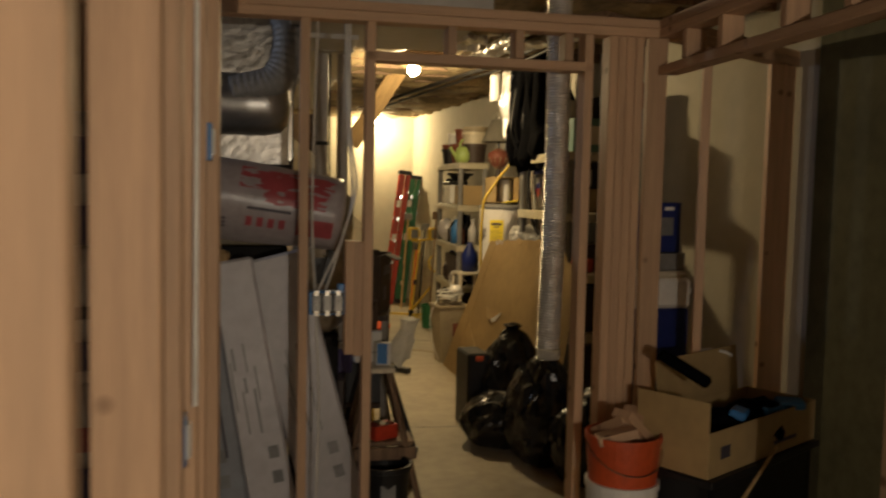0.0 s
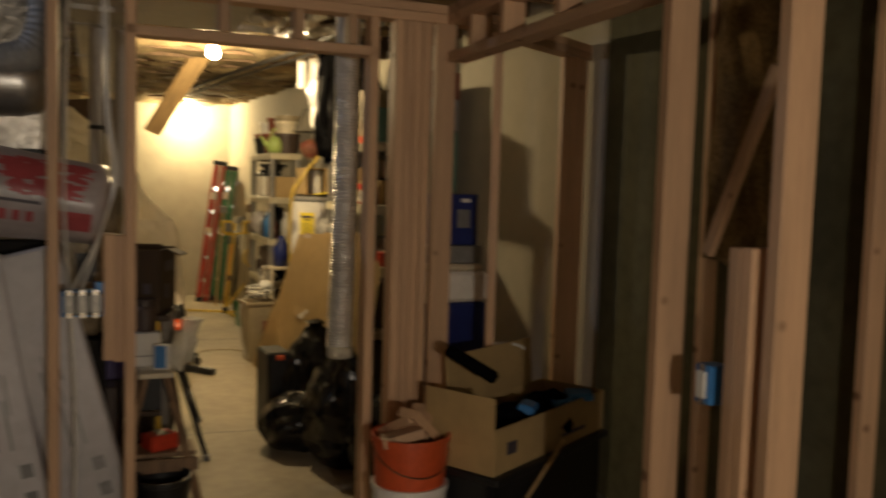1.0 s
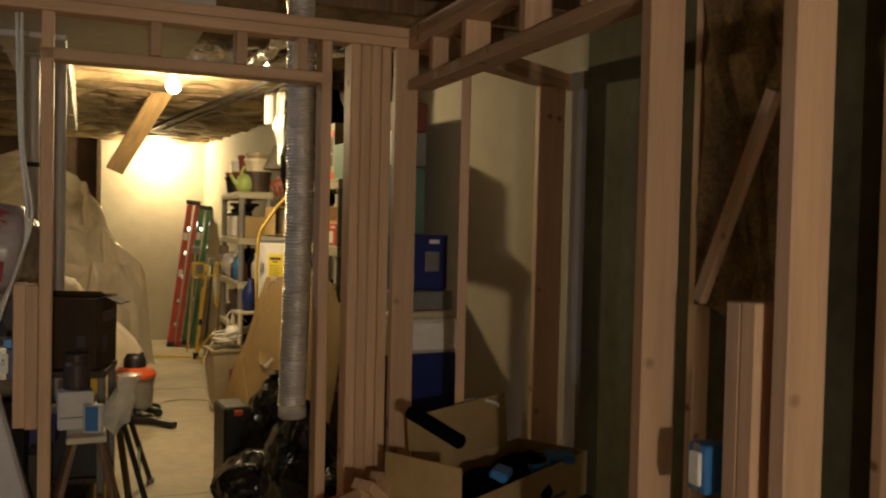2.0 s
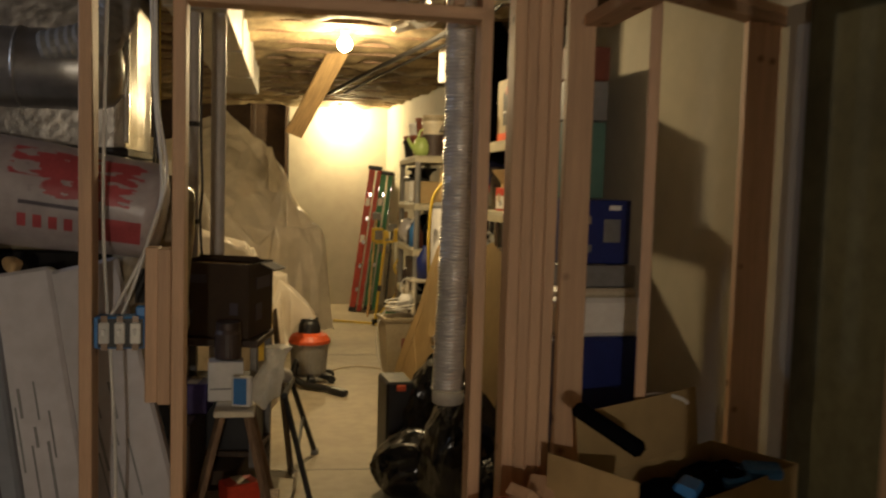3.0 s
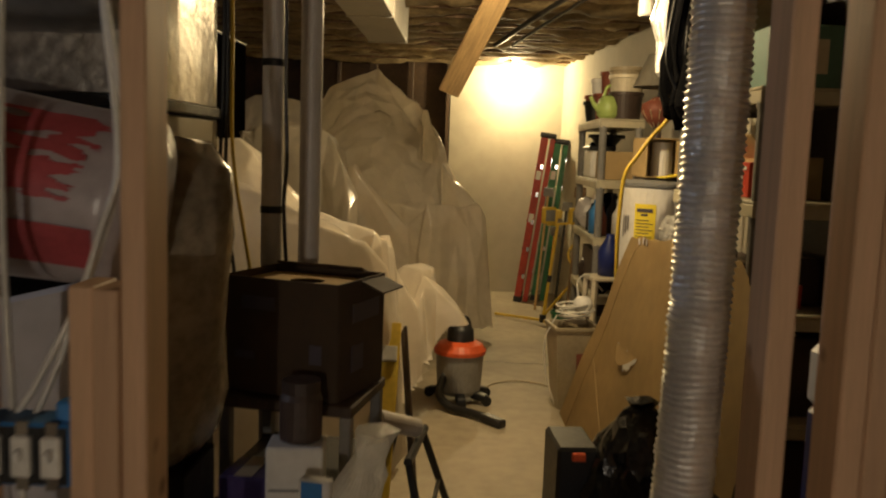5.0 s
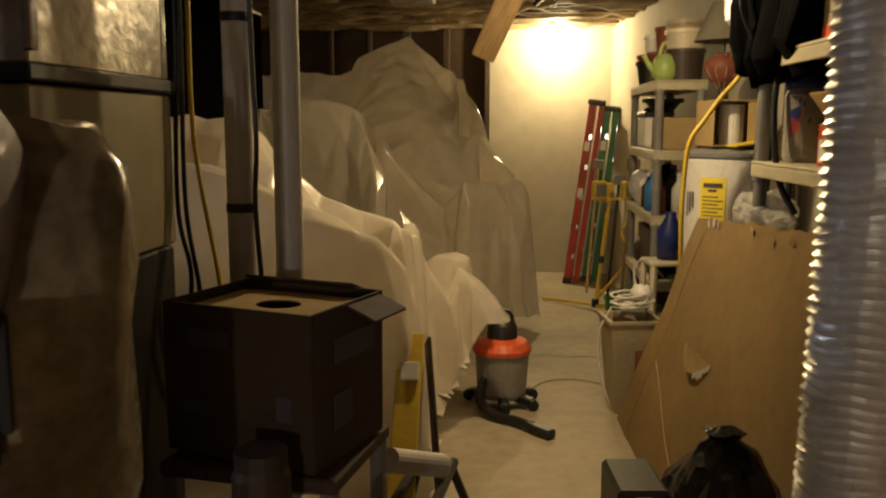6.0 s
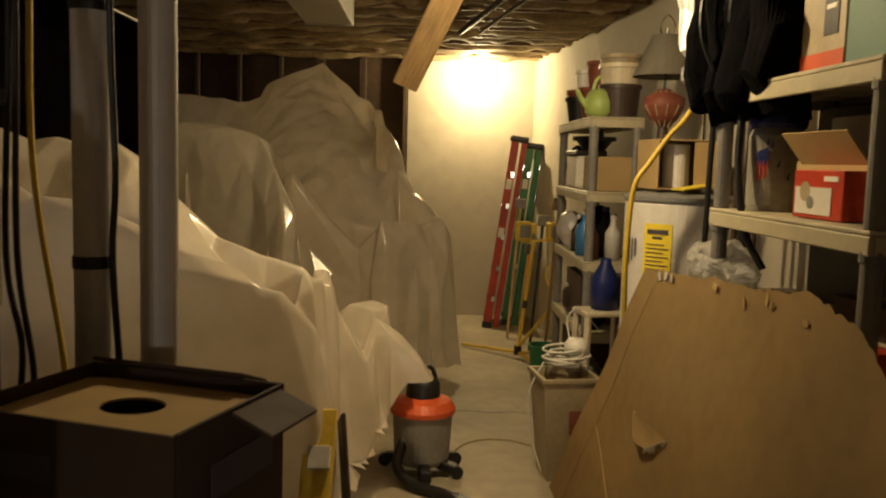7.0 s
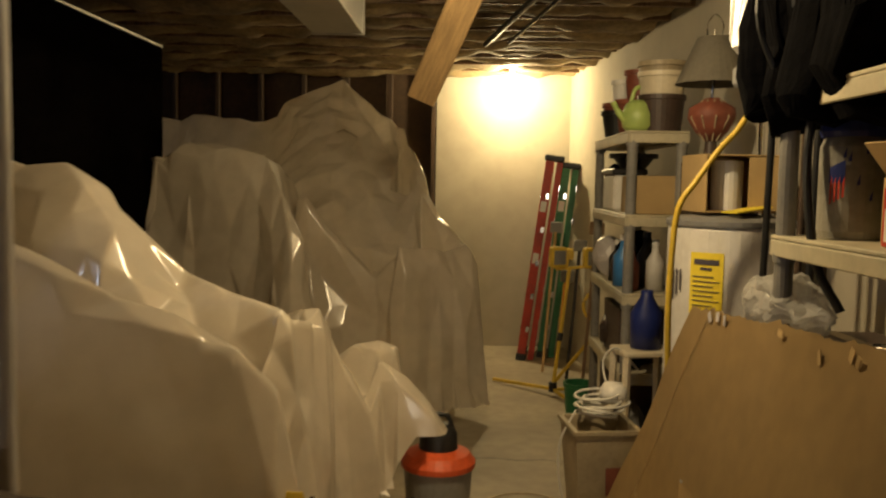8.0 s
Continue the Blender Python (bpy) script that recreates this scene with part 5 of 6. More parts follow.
part("body", lathe([(0.045, 0), (0.05, 0.01), (0.05, 0.22), (0.03, 0.25), (0.0, 0.26)], 20, cap=False), WHITE, white_tube, smooth=False)

# ---- on the near shelving ----
jug = thing("decorated_jug", "pale drinks cooler jug with a painted flag and blue lid", "jug", (2.975, 3.80, 1.402))
part("body", lathe([(0.082, 0), (0.088, 0.02), (0.088, 0.24), (0.075, 0.27)], 30), JUG_GREY, jug, smooth=False)
part("lid", lathe([(0.085, 0.265), (0.09, 0.28), (0.088, 0.33), (0.05, 0.36), (0.0, 0.365)], 26, cap=False), BLUE, jug, "dark blue lid")


def on_jug(a0, a1, z0, z1, mat, nm="print"):
    bm = bmesh.new()
    lo = [bm.verts.new((0.0905 * math.cos(radians(a0 + (a1 - a0) * k / 4)), 0.0905 * math.sin(radians(a0 + (a1 - a0) * k / 4)), z0 + 0.0005 * k)) for k in range(5)]
    hi = [bm.verts.new((v.co.x, v.co.y, z1 + 0.02 * k / 4)) for k, v in enumerate(lo)]
    for k in range(4):
        bm.faces.new((lo[k], lo[k + 1], hi[k + 1], hi[k]))
    part(nm, bm, mat, jug)


on_jug(205, 232, 0.145, 0.185, BLUE)
for k in range(4):
    on_jug(207 + 7 * k, 210.5 + 7 * k, 0.09 + 0.006 * k, 0.145, RED)
for a, z in ((236, 0.20), (250, 0.14), (262, 0.22), (270, 0.10), (228, 0.21)):
    on_jug(a, a + 5, z, z + 0.008, BLUE)
red = thing("red_carton", "small red and white product carton on the shelf", "box", (2.985, 3.36, 1.402), 4)
part("box", bx(0.15, 0.26, 0.135, (0, 0, 0.0675), bev=0.003), RED, red)
part("panel", bx(0.002, 0.19, 0.075, (-0.0765, 0.02, 0.05), bev=0), WHITE, red)
part("picture", lathe([(0.028, 0), (0.028, 0.001)], 18, (-0.078, 0.06, 0.075), Matrix.Rotation(radians(90), 4, "Y")), BEIGE, red)
part("picture", lathe([(0.018, 0), (0.018, 0.001)], 14, (-0.0785, 0.03, 0.045), Matrix.Rotation(radians(90), 4, "Y")), GREY, red)
part("print", bx(0.002, 0.07, 0.014, (-0.0765, -0.07, 0.112), bev=0), WHITE, red)
ocb = card_box("open brown carton behind the red box", (3.10, 3.42, 1.402), (0.24, 0.42, 0.16), 3, flaps=True)
part("flap", bx(0.005, 0.36, 0.13, (-0.15, 0.0, 0.19), Matrix.Rotation(radians(-38), 4, "Y"), 0.001), CARD, ocb)
pot("dark_kettle", "dark round pan stored at the back of the shelf", "pan", (3.13, 3.84, 1.402), 0.10, 0.12, 0.2, BLACK)
card_box("white cardboard box at the back of the shelf", (3.14, 3.52, 1.58), (0.10, 0.3, 0.12), 2, mat=WHITE)
tall = thing("product_box", "white and orange product box with a dark oval picture", "box", (3.0, 3.37, 1.802), 2)
part("box", bx(0.20, 0.24, 0.36, (0, 0, 0.18), bev=0.003), BEIGE, tall)
part("band", bx(0.002, 0.236, 0.045, (-0.1015, 0, 0.03), bev=0), ORANGE, tall)
part("picture", bx(0.002, 0.075, 0.19, (-0.1015, -0.045, 0.19), bev=0.03 * 0), BLACK, tall)
part("picture", bx(0.002, 0.05, 0.012, (-0.1028, -0.045, 0.17), bev=0), WHITE, tall)
part("band", bx(0.002, 0.05, 0.04, (-0.1028, -0.09, 0.29), bev=0), ORANGE, tall)
teal = card_box("pale teal carton on the top shelf", (3.02, 3.12, 1.802), (0.24, 0.22, 0.22), 2, mat=TEAL)
part("label", bx(0.10, 0.002, 0.12, (0.02, -0.1125, 0.11), bev=0), CREAM, teal)
dark = thing("black_bag", "black cloth bag slumped on the top shelf", "bag", (3.02, 3.68, 1.802))
bm = bmesh.new()
bmesh.ops.create_icosphere(bm, subdivisions=4, radius=0.15)
bmesh.ops.scale(bm, vec=(1.1, 1.25, 1.9), verts=bm.verts)
bmesh.ops.translate(bm, verts=bm.verts, vec=(0, 0, 0.25))
part("bag", lumpy(bm, 0.05, 7, 8, 0.002), CLOTH, dark)
part("zip", tube(smooth_path([(-0.15, -0.03, 0.12), (-0.165, 0.0, 0.25), (-0.13, 0.05, 0.36)], 6), 0.004, 6), GREY, dark)
can = thing("metal_can", "shiny metal can on the lower shelf", "can", (2.93, 3.46, 1.002))
part("can", lathe([(0.04, 0), (0.04, 0.17)], 24), CHROME, can, smooth=False)
part("rim", lathe([(0.0415, 0.165), (0.042, 0.172), (0.04, 0.174)], 24, cap=False), CHROME, can)
for k, (x, y, w, d, h, mat, lab) in enumerate(((3.12, 3.3, 0.2, 0.28, 0.18, BROWN, "dark brown"), (3.02, 3.12, 0.14, 0.12, 0.09, RED, "red"))):
    card_box(lab + " box on the lower shelf", (x, y, 1.002), (w, d, h), 2, mat=mat)
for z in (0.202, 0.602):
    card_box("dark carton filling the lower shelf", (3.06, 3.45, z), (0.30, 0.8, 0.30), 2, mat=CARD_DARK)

# Added black fillers; the dark behind the shelves is put into their colour.
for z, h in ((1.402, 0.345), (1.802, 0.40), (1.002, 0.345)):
    card_box("black slab added to darken the back of the shelf", (3.225, 3.45, z), (0.09, 0.96, h), 2, mat=BLACK, name="shelf_backing", category="crate")


# ---- round the doorway ----
def switch_box():
    s = thing("switch_box", "blue three-gang electrical box with bare pale switches", "electrical box", (1.133, 1.128, 1.068))
    part("box", bx(0.145, 0.07, 0.095, (0.0725, 0.035, 0), bev=0.004), BOX_BLUE, s)
    # Black plate over the box front: recess shade put into its colour.
    part("cavity", bx(0.128, 0.003, 0.086, (0.076, -0.001, 0), bev=0), BLACK, s, "black plate for the shade between the switches")
    for k in range(3):
        x = 0.030 + 0.044 * k
        sw = part("switch", bx(0.030, 0.012, 0.062, (x, -0.004, 0), bev=0.003), CABLE, s, "pale switch body")
        part("yoke", bx(0.020, 0.003, 0.104, (x, -0.0015, 0), bev=0.001), CHROME, sw)
        part("lever", bx(0.010, 0.014, 0.018, (x, -0.014, 0.005), Matrix.Rotation(radians(20), 4, "X"), 0.002), WHITE, sw)
    part("ear", bx(0.03, 0.03, 0.035, (0.13, 0.03, 0.06), bev=0.004), BOX_BLUE, s)


switch_box()
romex = thing("white_cables", "white electrical cables dropping to the switch box", "cable")
part("cable", tube(smooth_path([(1.29, 1.21, 2.20), (1.297, 1.21, 1.78), (1.325, 1.215, 1.54), (1.285, 1.21, 1.38), (1.235, 1.2, 1.21), (1.20, 1.18, 1.11)], 8), 0.0055, 7), CABLE, romex, smooth=True)
part("cable", tube(smooth_path([(1.275, 1.215, 2.20), (1.287, 1.22, 1.8), (1.31, 1.225, 1.5), (1.27, 1.22, 1.33), (1.20, 1.2, 1.17), (1.17, 1.18, 1.11)], 8), 0.0055, 7), CABLE, romex, smooth=True)
part("cable", tube(smooth_path([(1.16, 1.2, 2.2), (1.15, 1.2, 1.8), (1.145, 1.2, 1.4), (1.16, 1.19, 1.11)], 8), 0.0055, 7), CABLE, romex, smooth=True)
part("cable", tube(smooth_path([(1.165, 1.2, 1.02), (1.18, 1.21, 0.6), (1.17, 1.21, 0.06)], 8), 0.0055, 7), CABLE, romex, smooth=True)


def outlet_box(at, rz, label):
    o = thing("outlet_box", label, "electrical box", at, rz, group="single outlet boxes")
    part("box", bx(0.056, 0.06, 0.095, (0, 0.03, 0), bev=0.004), BOX_BLUE, o)
    part("outlet", bx(0.032, 0.01, 0.066, (0, -0.003, 0), bev=0.003), CABLE, o)
    part("yoke", bx(0.02, 0.003, 0.10, (0, -0.0012, 0), bev=0), CHROME, o)


outlet_box((2.598, -0.565, 1.075), 90 + 180, "blue single outlet box nailed to a stud")
outlet_box((0.836, -0.05, 1.645), 90, "blue single box nailed high on a stud")
outlet_box((0.836, -0.69, 1.06), 90, "blue single outlet box nailed to a near stud")
white_wire = thing("stapled_cable", "white cable stapled along the near stud", "cable")
part("cable", tube(smooth_path([(0.852, -0.668, 2.2), (0.852, -0.67, 1.7), (0.85, -0.675, 1.12)], 8), 0.005, 6), CABLE, white_wire)


def paint_bucket(at):
    b = thing("orange_bucket", "orange plastic bucket nested in a white one with timber offcuts", "bucket", at)
    part("lower_bucket", lathe([(0.125, 0), (0.145, 0.36), (0.150, 0.36), (0.150, 0.385), (0.138, 0.385)], 32, cap=False), WHITE, b, "white outer bucket")
    part("upper_bucket", lathe([(0.136, 0.375), (0.149, 0.55), (0.155, 0.55), (0.155, 0.575), (0.146, 0.575), (0.13, 0.40), (0.0, 0.40)], 32, cap=False), ORANGE, b, "orange inner bucket")
    part("handle", tube([(0.155 * math.cos(radians(a)), 0.155 * math.sin(radians(a)), 0.54 - 0.10 * math.sin(radians(a - 180))) for a in range(180, 361, 12)], 0.003, 6), CHROME, b)


paint_bucket((2.385, 0.86, 0))
for k, (x, y, z, rx, rz, L) in enumerate(((2.35, 0.88, 0.60, 62, 20, 0.20), (2.42, 0.84, 0.60, 50, -60, 0.22), (2.33, 0.80, 0.58, 75, 80, 0.16), (2.44, 0.90, 0.595, 58, 150, 0.18))):
    o = thing("timber_offcut", "sawn timber offcut sticking out of the bucket", "offcut", group="timber offcuts")
    p = part("offcut", bx(0.085, 0.036, L, bev=0.002), LUMBER, o)
    p.matrix_basis = pose(x, y, z, rx, 0, rz)


# ---- open carton behind the side opening ----
def open_tray():
    c = thing("open_carton", "wide open cardboard carton full of dark cloth and blue packs", "cardboard box", (2.64, 0.64, 0.44), math.degrees(math.atan2(0.5, 0.84)))
    L, D, H, t = 0.90, 0.33, 0.18, 0.006
    part("side", bx(L, t, H, (L / 2, 0, H / 2), bev=0.001), CARD, c)
    part("side", bx(L, t, H, (L / 2, D, H / 2), bev=0.001), CARD, c)
    part("end", bx(t, D, H + 0.12, (0, D / 2, (H + 0.12) / 2), bev=0.001), CARD, c)
    part("end", bx(t, D, H, (L, D / 2, H / 2), bev=0.001), CARD, c)
    part("bottom", bx(L, D, t, (L / 2, D / 2, t / 2), bev=0), CARD, c)
    part("flap", bx(0.66, t, 0.22, (L / 2 + 0.03, D + 0.012, H + 0.10), Matrix.Rotation(radians(-6), 4, "X"), 0.001), CARD, c)
    part("flap", lumpy(bar((0.0, 0.24, 0.46), (0.13, 0.08, 0.34), 0.035, 0.05, bev=0.012), 0.014, 14), CLOTH, c, "black folded flap")
    for x, w, z, h in ((0.12, 0.07, 0.09, 0.05), (0.62, 0.2, 0.05, 0.016)):
        part("print", bx(w, 0.002, h, (x, -0.0045, z), bev=0), PRINT, c)


open_tray()
for k, (x, y, s, mat, lab, cat) in enumerate(((3.05, 1.02, 0.13, CLOTH, "black crumpled cloth inside the open carton", "cloth"), (3.20, 1.10, 0.11, CLOTH, "dark crumpled garment inside the open carton", "cloth"),
                                              (2.88, 0.93, 0.10, CLOTH, "dark crumpled cloth in the carton corner", "cloth"))):
    o = thing("crumpled_cloth", lab, cat, (x, y, 0.55))
    bm = bmesh.new()
    bmesh.ops.create_icosphere(bm, subdivisions=3, radius=s)
    bmesh.ops.scale(bm, vec=(1, 1, 0.75), verts=bm.verts)
    part("cloth", lumpy(bm, 0.05, 9, k), mat, o)
for k, (x, y, rz) in enumerate(((3.10, 0.97, 20), (2.92, 0.90, 50), (3.24, 1.03, -15))):
    o = thing("blue_pack", "bright blue plastic pack on top of the cloth", "package", (x, y, 0.625), rz, group="blue packs")
    part("pack", lumpy(bx(0.12, 0.07, 0.035, (0, 0, 0), Matrix.Rotation(radians(15), 4, "X"), 0.008), 0.006, 14, k), BOX_BLUE, o)
table = thing("black_table", "low black table under the open carton", "table", (2.64, 0.62, 0), math.degrees(math.atan2(0.5, 0.84)))
part("top", bx(0.92, 0.46, 0.03, (0.46, 0.22, 0.422), bev=0.004), BLACK, table)
part("skirt", bx(0.88, 0.42, 0.30, (0.46, 0.23, 0.256), bev=0.003), BLACK, table)
for x in (0.04, 0.88):
    for y in (0.04, 0.42):
        part("leg", bx(0.04, 0.04, 0.41, (x, y, 0.205), bev=0.003), BLACK, table)
stick = thing("pale_stick", "pale thin stick leaning on the black table", "stick")
part("stick", tube([(2.80, 0.66, 0.34), (3.06, 0.84, 0.49)], 0.008, 8), PLANK, stick)

# ---- cooler and boxes behind the post ----
crate = card_box("dark storage crate under the cooler", (2.90, 1.80, 0), (0.40, 0.36, 0.56), 4, mat=BROWN)
cooler = thing("cool_box", "blue cool box with a white lid", "cool box", (2.86, 1.78, 0.565), 4)
part("body", bx(0.36, 0.34, 0.40, (0, 0, 0.20), bev=0.012), BLUE, cooler, "dark blue body")
part("lid", bx(0.37, 0.35, 0.15, (0, 0, 0.478), bev=0.018), WHITE, cooler, "white lid")
part("lid_top", bx(0.33, 0.31, 0.035, (0, 0, 0.57), bev=0.012), CREAM, cooler)
part("handle", tube(smooth_path([(-0.19, -0.05, 0.40), (-0.20, -0.10, 0.5), (0.20, -0.10, 0.5), (0.19, -0.05, 0.40)], 6), 0.009, 8), WHITE, cooler)
grey = card_box("grey flat case on the cool box", (2.88, 1.80, 1.155), (0.30, 0.28, 0.085), 4, mat=GREY)
bluebox = card_box("dark blue printed product box", (2.88, 1.80, 1.245), (0.26, 0.24, 0.25), 4, mat=BLUE)
for x, z, w, h, mat in ((0.05, 0.13, 0.07, 0.09, GREY), (-0.06, 0.17, 0.04, 0.03, BEIGE), (-0.06, 0.06, 0.05, 0.03, GREY), (0.06, 0.22, 0.05, 0.018, WHITE)):
    part("print", bx(w, 0.002, h, (x, -0.1235, z), bev=0), mat, bluebox)
card_box("dark green carton on the stacked boxes", (2.83, 1.84, 1.50), (0.17, 0.20, 0.30), 4, mat=TEAL)
card_box("dark red box on top of the stack", (2.84, 1.84, 1.966), (0.17, 0.18, 0.13), 4, mat=TERRA)
card_box("grey box between the green and red boxes", (2.835, 1.84, 1.806), (0.17, 0.19, 0.155), 4, mat=GREY)
loop = thing("white_hose_loop", "white hose loop lying on the open carton", "hose", (2.98, 1.24, 0.80))
part("loop", tube([(0.09 * math.cos(radians(a)), 0.05 * math.sin(radians(a)), 0.02 * math.sin(radians(a))) for a in range(0, 200, 10)], 0.007, 8), WHITE, loop)

# ---- clutter under and before the carton ----
def saw_horse():
    s = thing("step_stool", "worn wooden step stool holding small packages", "stool", (1.46, 1.83, 0))
    part("top", bx(0.15, 0.20, 0.025, (0.04, 0, 0.655), bev=0.004), CREAM, s)
    for sx in (-1, 1):
        for sy in (-1, 1):
            part("leg", bar((0.04 + 0.20 * sx, 0.14 * sy, 0), (0.04 + 0.05 * sx, 0.07 * sy, 0.645), 0.04, 0.022), OLD_WOOD, s)
    part("tread", bx(0.34, 0.18, 0.022, (0.04, -0.03, 0.30), bev=0.004), OLD_WOOD, s)
    part("brace", bx(0.36, 0.02, 0.06, (0.04, -0.125, 0.255), bev=0.003), OLD_WOOD, s)


saw_horse()
o = thing("white_carton", "white small appliance box", "box", (1.455, 1.93, 0.668), 4)
part("box", bx(0.135, 0.10, 0.155, (0, 0, 0.0775), bev=0.004), WHITE, o)
part("slot", bx(0.12, 0.002, 0.006, (0, -0.0515, 0.05), bev=0), GREY, o)
jar = thing("glass_jar", "dark glass jar with a brown lid", "jar", (1.46, 1.95, 0.826))
part("jar", lathe([(0.05, 0), (0.052, 0.01), (0.052, 0.10), (0.045, 0.115)], 22), BROWN, jar, smooth=False)
part("lid", lathe([(0.047, 0.115), (0.047, 0.145), (0.0, 0.147)], 22, cap=False), BROWN, jar)
o = thing("blue_package", "blue and white package in a clear bag", "package", (1.525, 1.80, 0.669), -12)
part("pack", bx(0.075, 0.03, 0.115, (0, 0, 0.0575), bev=0.004), WHITE, o)
part("panel", bx(0.05, 0.002, 0.10, (-0.004, -0.0165, 0.06), bev=0), BOX_BLUE, o)
o = thing("clear_bag", "crumpled clear plastic bag", "plastic bag", (1.60, 1.83, 0.66))
bm = lathe([(0.02, 0.0), (0.05, 0.03), (0.055, 0.10), (0.04, 0.18), (0.05, 0.23)], 18)
bmesh.ops.subdivide_edges(bm, edges=bm.edges[:], cuts=1, use_grid_fill=True)
for v in bm.verts:
    v.co.x += 0.25 * v.co.z
part("bag", lumpy(bm, 0.03, 14, 2), CLEAR, o)
o = card_box("red packet on the stool's step", (1.52, 1.79, 0.312), (0.13, 0.10, 0.07), 25, mat=RED, name="red_packet", category="packet")
o = pot("black_bucket", "black bucket with a pale label under the stool", "bucket", (1.52, 1.62, 0), 0.10, 0.12, 0.24, BLACK)
part("label", bx(0.07, 0.003, 0.07, (0, -0.112, 0.13), Matrix.Rotation(radians(-5), 4, "X"), 0), GREY, o)
for k, (x, y, z, w, d, h, mat, lab) in enumerate(((1.27, 1.95, 0.0, 0.16, 0.3, 0.60, BROWN, "dark tall box against the bench"), (1.42, 2.25, 0.413, 0.34, 0.34, 0.26, BLACK, "black power tool case on the bench shelf"),
                                                  (1.36, 2.22, 0.0, 0.32, 0.36, 0.34, CARD_DARK, "dark carton under the bench"), (1.33, 2.0, 0.605, 0.12, 0.14, 0.12, PURPLE, "purple packet on the dark box"))):
    card_box(lab, (x, y, z), (w, d, h), -6, mat=mat)


def tool_stand():
    s = thing("folding_stand", "black folding tool stand with splayed legs", "tool stand", (1.66, 2.92, 0))
    part("rail", tube([(-0.10, -0.16, 0.47), (-0.05, 0.22, 0.47)], 0.016, 8), BLACK, s)
    part("rail", tube([(0.02, -0.16, 0.47), (0.06, 0.22, 0.47)], 0.016, 8), BLACK, s)
    for a, b in (((0.05, 0.20, 0.47), (0.19, 0.38, 0.012)), ((0.02, -0.14, 0.47), (0.15, -0.40, 0.012)), ((-0.05, 0.20, 0.47), (-0.16, 0.36, 0.012)), ((-0.10, -0.14, 0.47), (-0.18, -0.36, 0.012))):
        leg = part("leg", tube([a, b], 0.015, 8), BLACK, s)
        part("foot", lathe([(0.022, 0), (0.022, 0.03)], 10, (b[0], b[1], 0.0)), GREY, leg)
    part("strut", tube([(0.12, 0.29, 0.24), (0.09, -0.27, 0.24)], 0.009, 8), BLACK, s)


tool_stand()
t = thing("white_tube", "white plastic tube resting on the folding stand", "tube")
part("tube", tube([(1.56, 2.82, 0.60), (1.69, 3.0, 0.515)], 0.036, 18), PVC, t)
t = thing("yellow_level", "yellow spirit level standing up against the sheeting", "spirit level")
part("level", bar((1.565, 2.72, 0.0), (1.56, 3.36, 0.83), 0.085, 0.025), YELLOW, t)
part("vial", bar((1.5655, 3.245, 0.70), (1.5645, 3.283, 0.75), 0.06, 0.029, bev=0.002), CABLE, t)
t = thing("dark_board", "narrow dark board leaning beside the level", "board")
part("board", bar((1.72, 2.95, 0.0), (1.61, 3.40, 0.80), 0.012, 0.10), DARK_WOOD, t)
t = thing("black_toolbox", "tall black plastic tool box beside the bags", "tool box", (2.27, 3.02, 0), 5)
part("box", bx(0.15, 0.26, 0.50, (0, 0, 0.25), bev=0.012), BLACK, t)
part("label", bx(0.05, 0.002, 0.09, (0.03, -0.132, 0.16), Matrix.Rotation(radians(24), 4, "Y"), 0), CREAM, t)
part("latch", bx(0.05, 0.02, 0.03, (0.0, -0.135, 0.47), bev=0.004), ORANGE, t)



# ---- loose clutter on and before the far shelving ----
rnd = random.Random(21)


def lump(name, label, category, at, size, mat, seed, group=""):
    """A crumpled soft thing: a bag, a cloth or a bundle."""
    o = thing(name, label, category, at, 40 * seed, group=group)
    bm = bmesh.new()
    bmesh.ops.create_icosphere(bm, subdivisions=3, radius=1)
    bmesh.ops.scale(bm, vec=(size[0], size[1], size[2]), verts=bm.verts)
    bmesh.ops.translate(bm, verts=bm.verts, vec=(0, 0, size[2] * 0.9))
    part("wrapping", lumpy(lumpy(bm, 0.3 * min(size), 9, seed), 0.01, 30, seed + 2), mat, o)
    return o


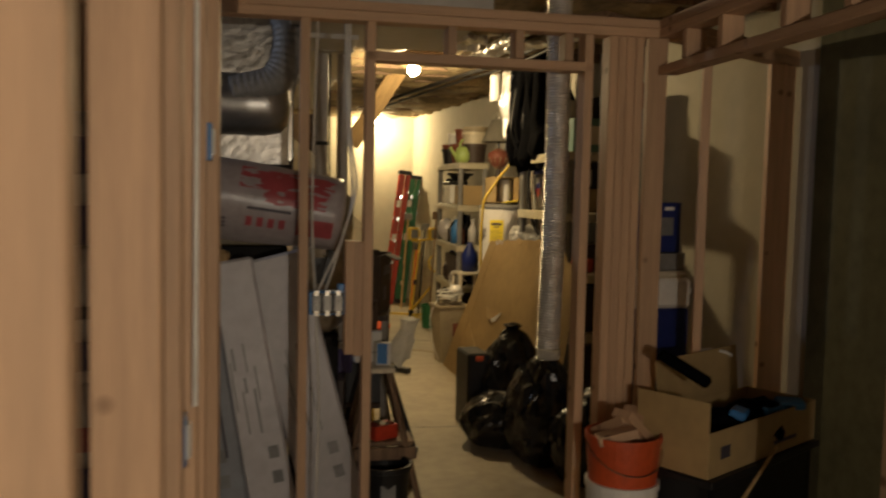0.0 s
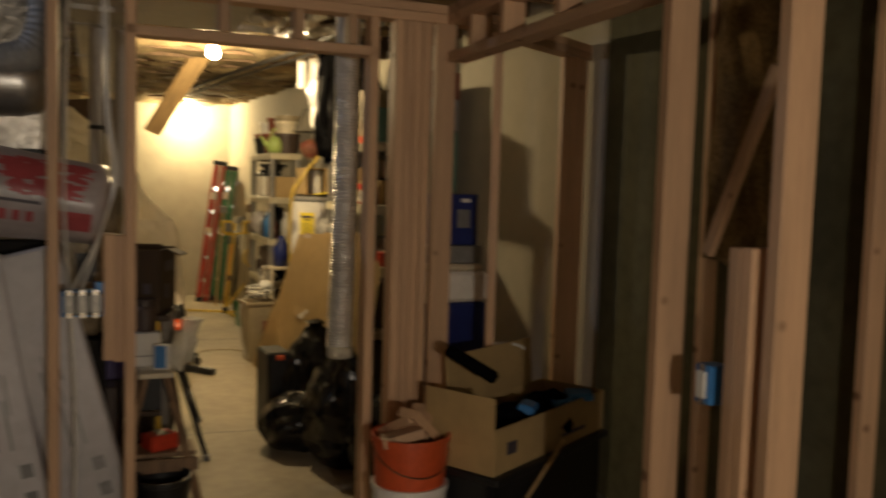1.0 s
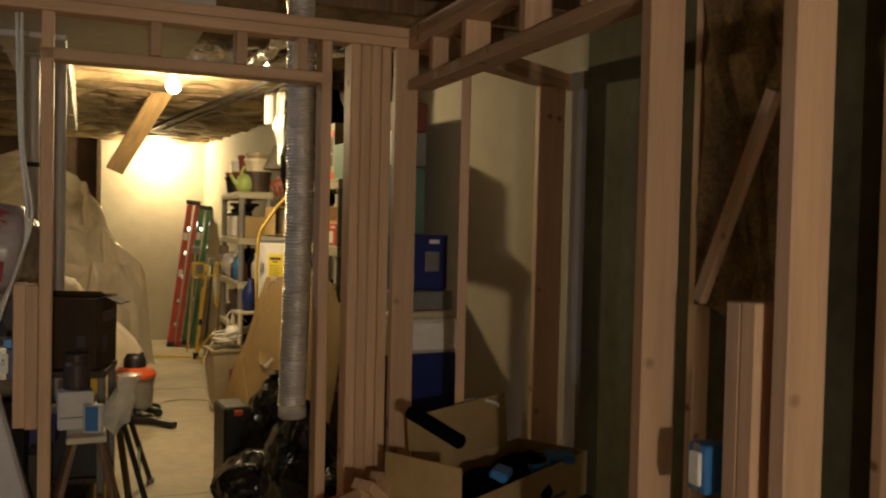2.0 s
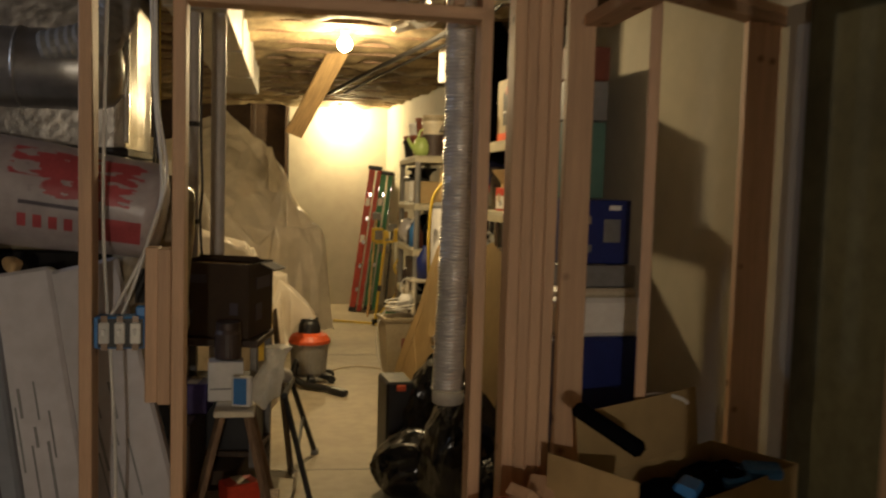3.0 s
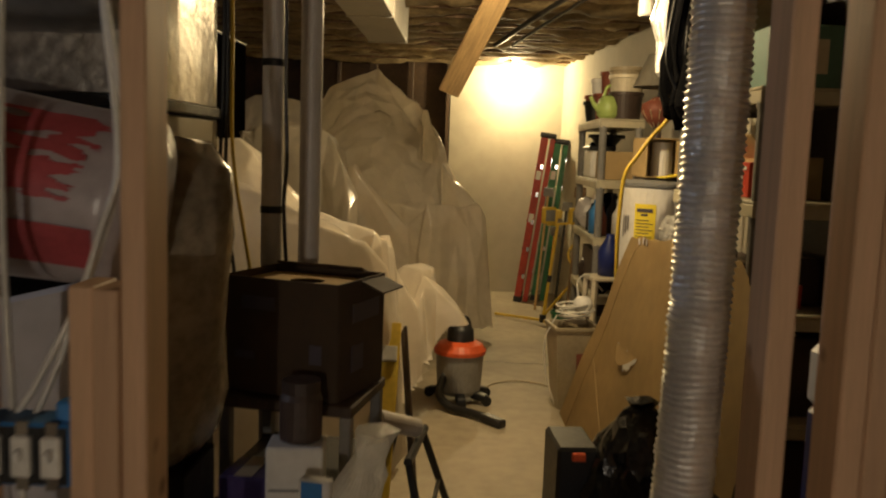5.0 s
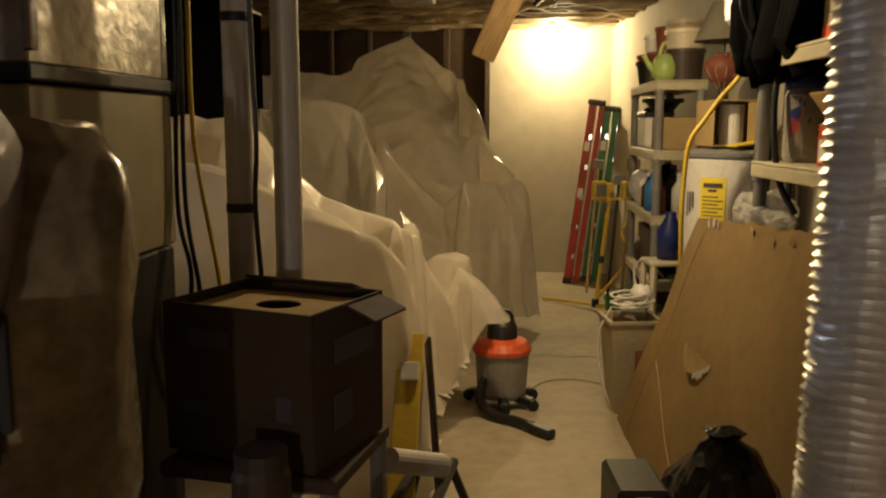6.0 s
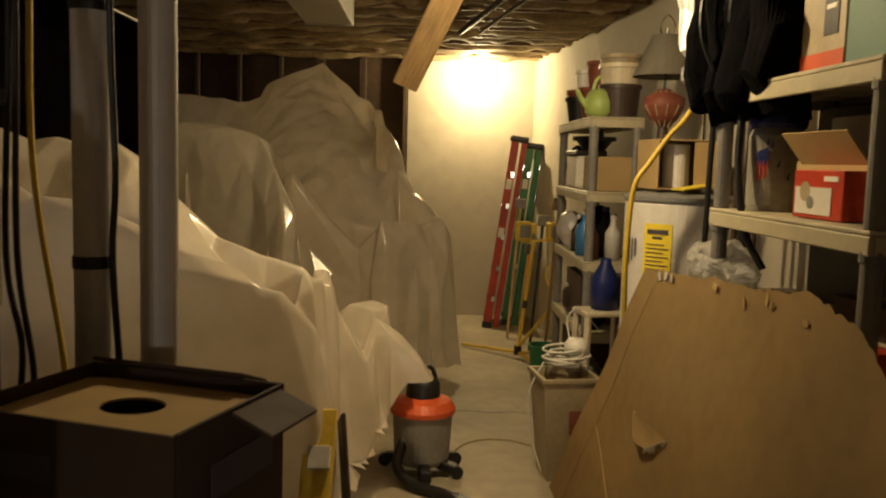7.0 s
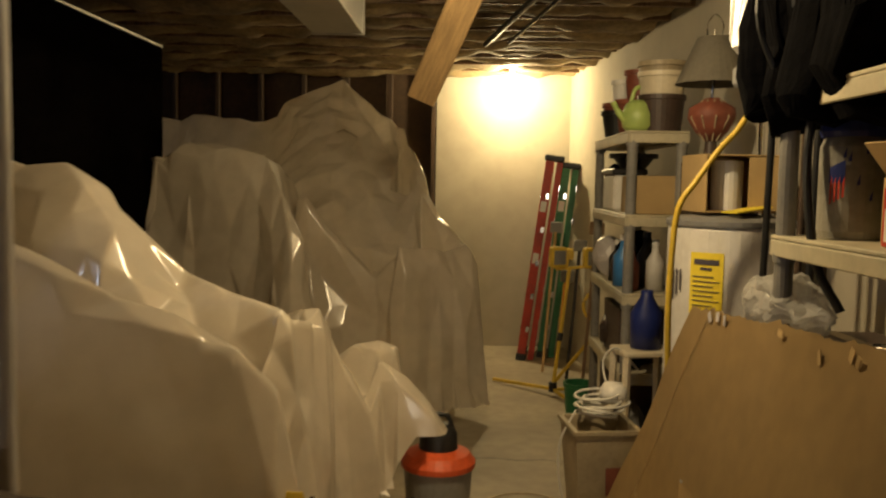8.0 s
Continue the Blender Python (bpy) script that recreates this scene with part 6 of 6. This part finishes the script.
for k, (x, y, z, s, mat, lab) in enumerate((
        (2.82, 5.80, 0.602, (0.08, 0.07, 0.13), CLOTH, "black"), (2.80, 6.55, 1.002, (0.08, 0.09, 0.12), BAG_WHITE, "white"), (2.90, 6.25, 1.002, (0.09, 0.11, 0.15), CLOTH, "black"),
        (2.80, 6.42, 0.602, (0.07, 0.12, 0.10), BROWN, "brown"), (2.81, 5.82, 0.202, (0.07, 0.08, 0.12), GREY, "grey"), (2.88, 6.62, 0.602, (0.08, 0.06, 0.15), BLUE, "dark blue"),
        (2.80, 6.20, 1.002, (0.06, 0.06, 0.10), BROWN, "brown"), (2.83, 6.62, 1.392, (0.07, 0.07, 0.14), CLOTH, "black"))):
    lump("bundle", lab + " crumpled bundle stuffed on the crowded shelf", "bundle", (x, y, z), s, mat, k + 1, "bundles on the shelf")
tray = thing("white_tray", "white plastic tray tipped up before the shelving", "tray", (2.72, 5.40, 0.16), 12)
part("tray", lumpy(bx(0.22, 0.30, 0.03, (0, 0, 0.06), Matrix.Rotation(radians(24), 4, "X"), 0.008), 0.004, 10), WHITE, tray)
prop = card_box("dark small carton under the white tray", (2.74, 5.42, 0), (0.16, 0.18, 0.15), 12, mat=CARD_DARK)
for k, (x, y, h, mat, lab) in enumerate(((2.62, 8.5, 1.15, PLANK, "pale"), (2.70, 8.3, 0.95, YELLOW, "yellow"), (2.74, 7.9, 1.05, BLACK, "black"), (2.80, 7.5, 1.2, OLD_WOOD, "brown"), (2.66, 8.0, 0.8, ORANGE, "orange"))):
    o = thing("garden_tool", lab + " tool handle leaning among the clutter by the ladders", "tool", group="leaning tools")
    part("handle", tube([(x - 0.03, y - 0.12, 0.005), (x + 0.06, y, h)], 0.012, 8), mat, o)
    part("head", lumpy(bx(0.10, 0.03, 0.09, (x + 0.065, y, h + 0.03), bev=0.008), 0.012, 16, k), mat if k % 2 else GREY, o)
lump("insulation_scrap", "torn tuft of yellow insulation on the wrapped boards", "insulation", (0.77, 1.60, 1.20), (0.045, 0.03, 0.028), PLANK, 3)
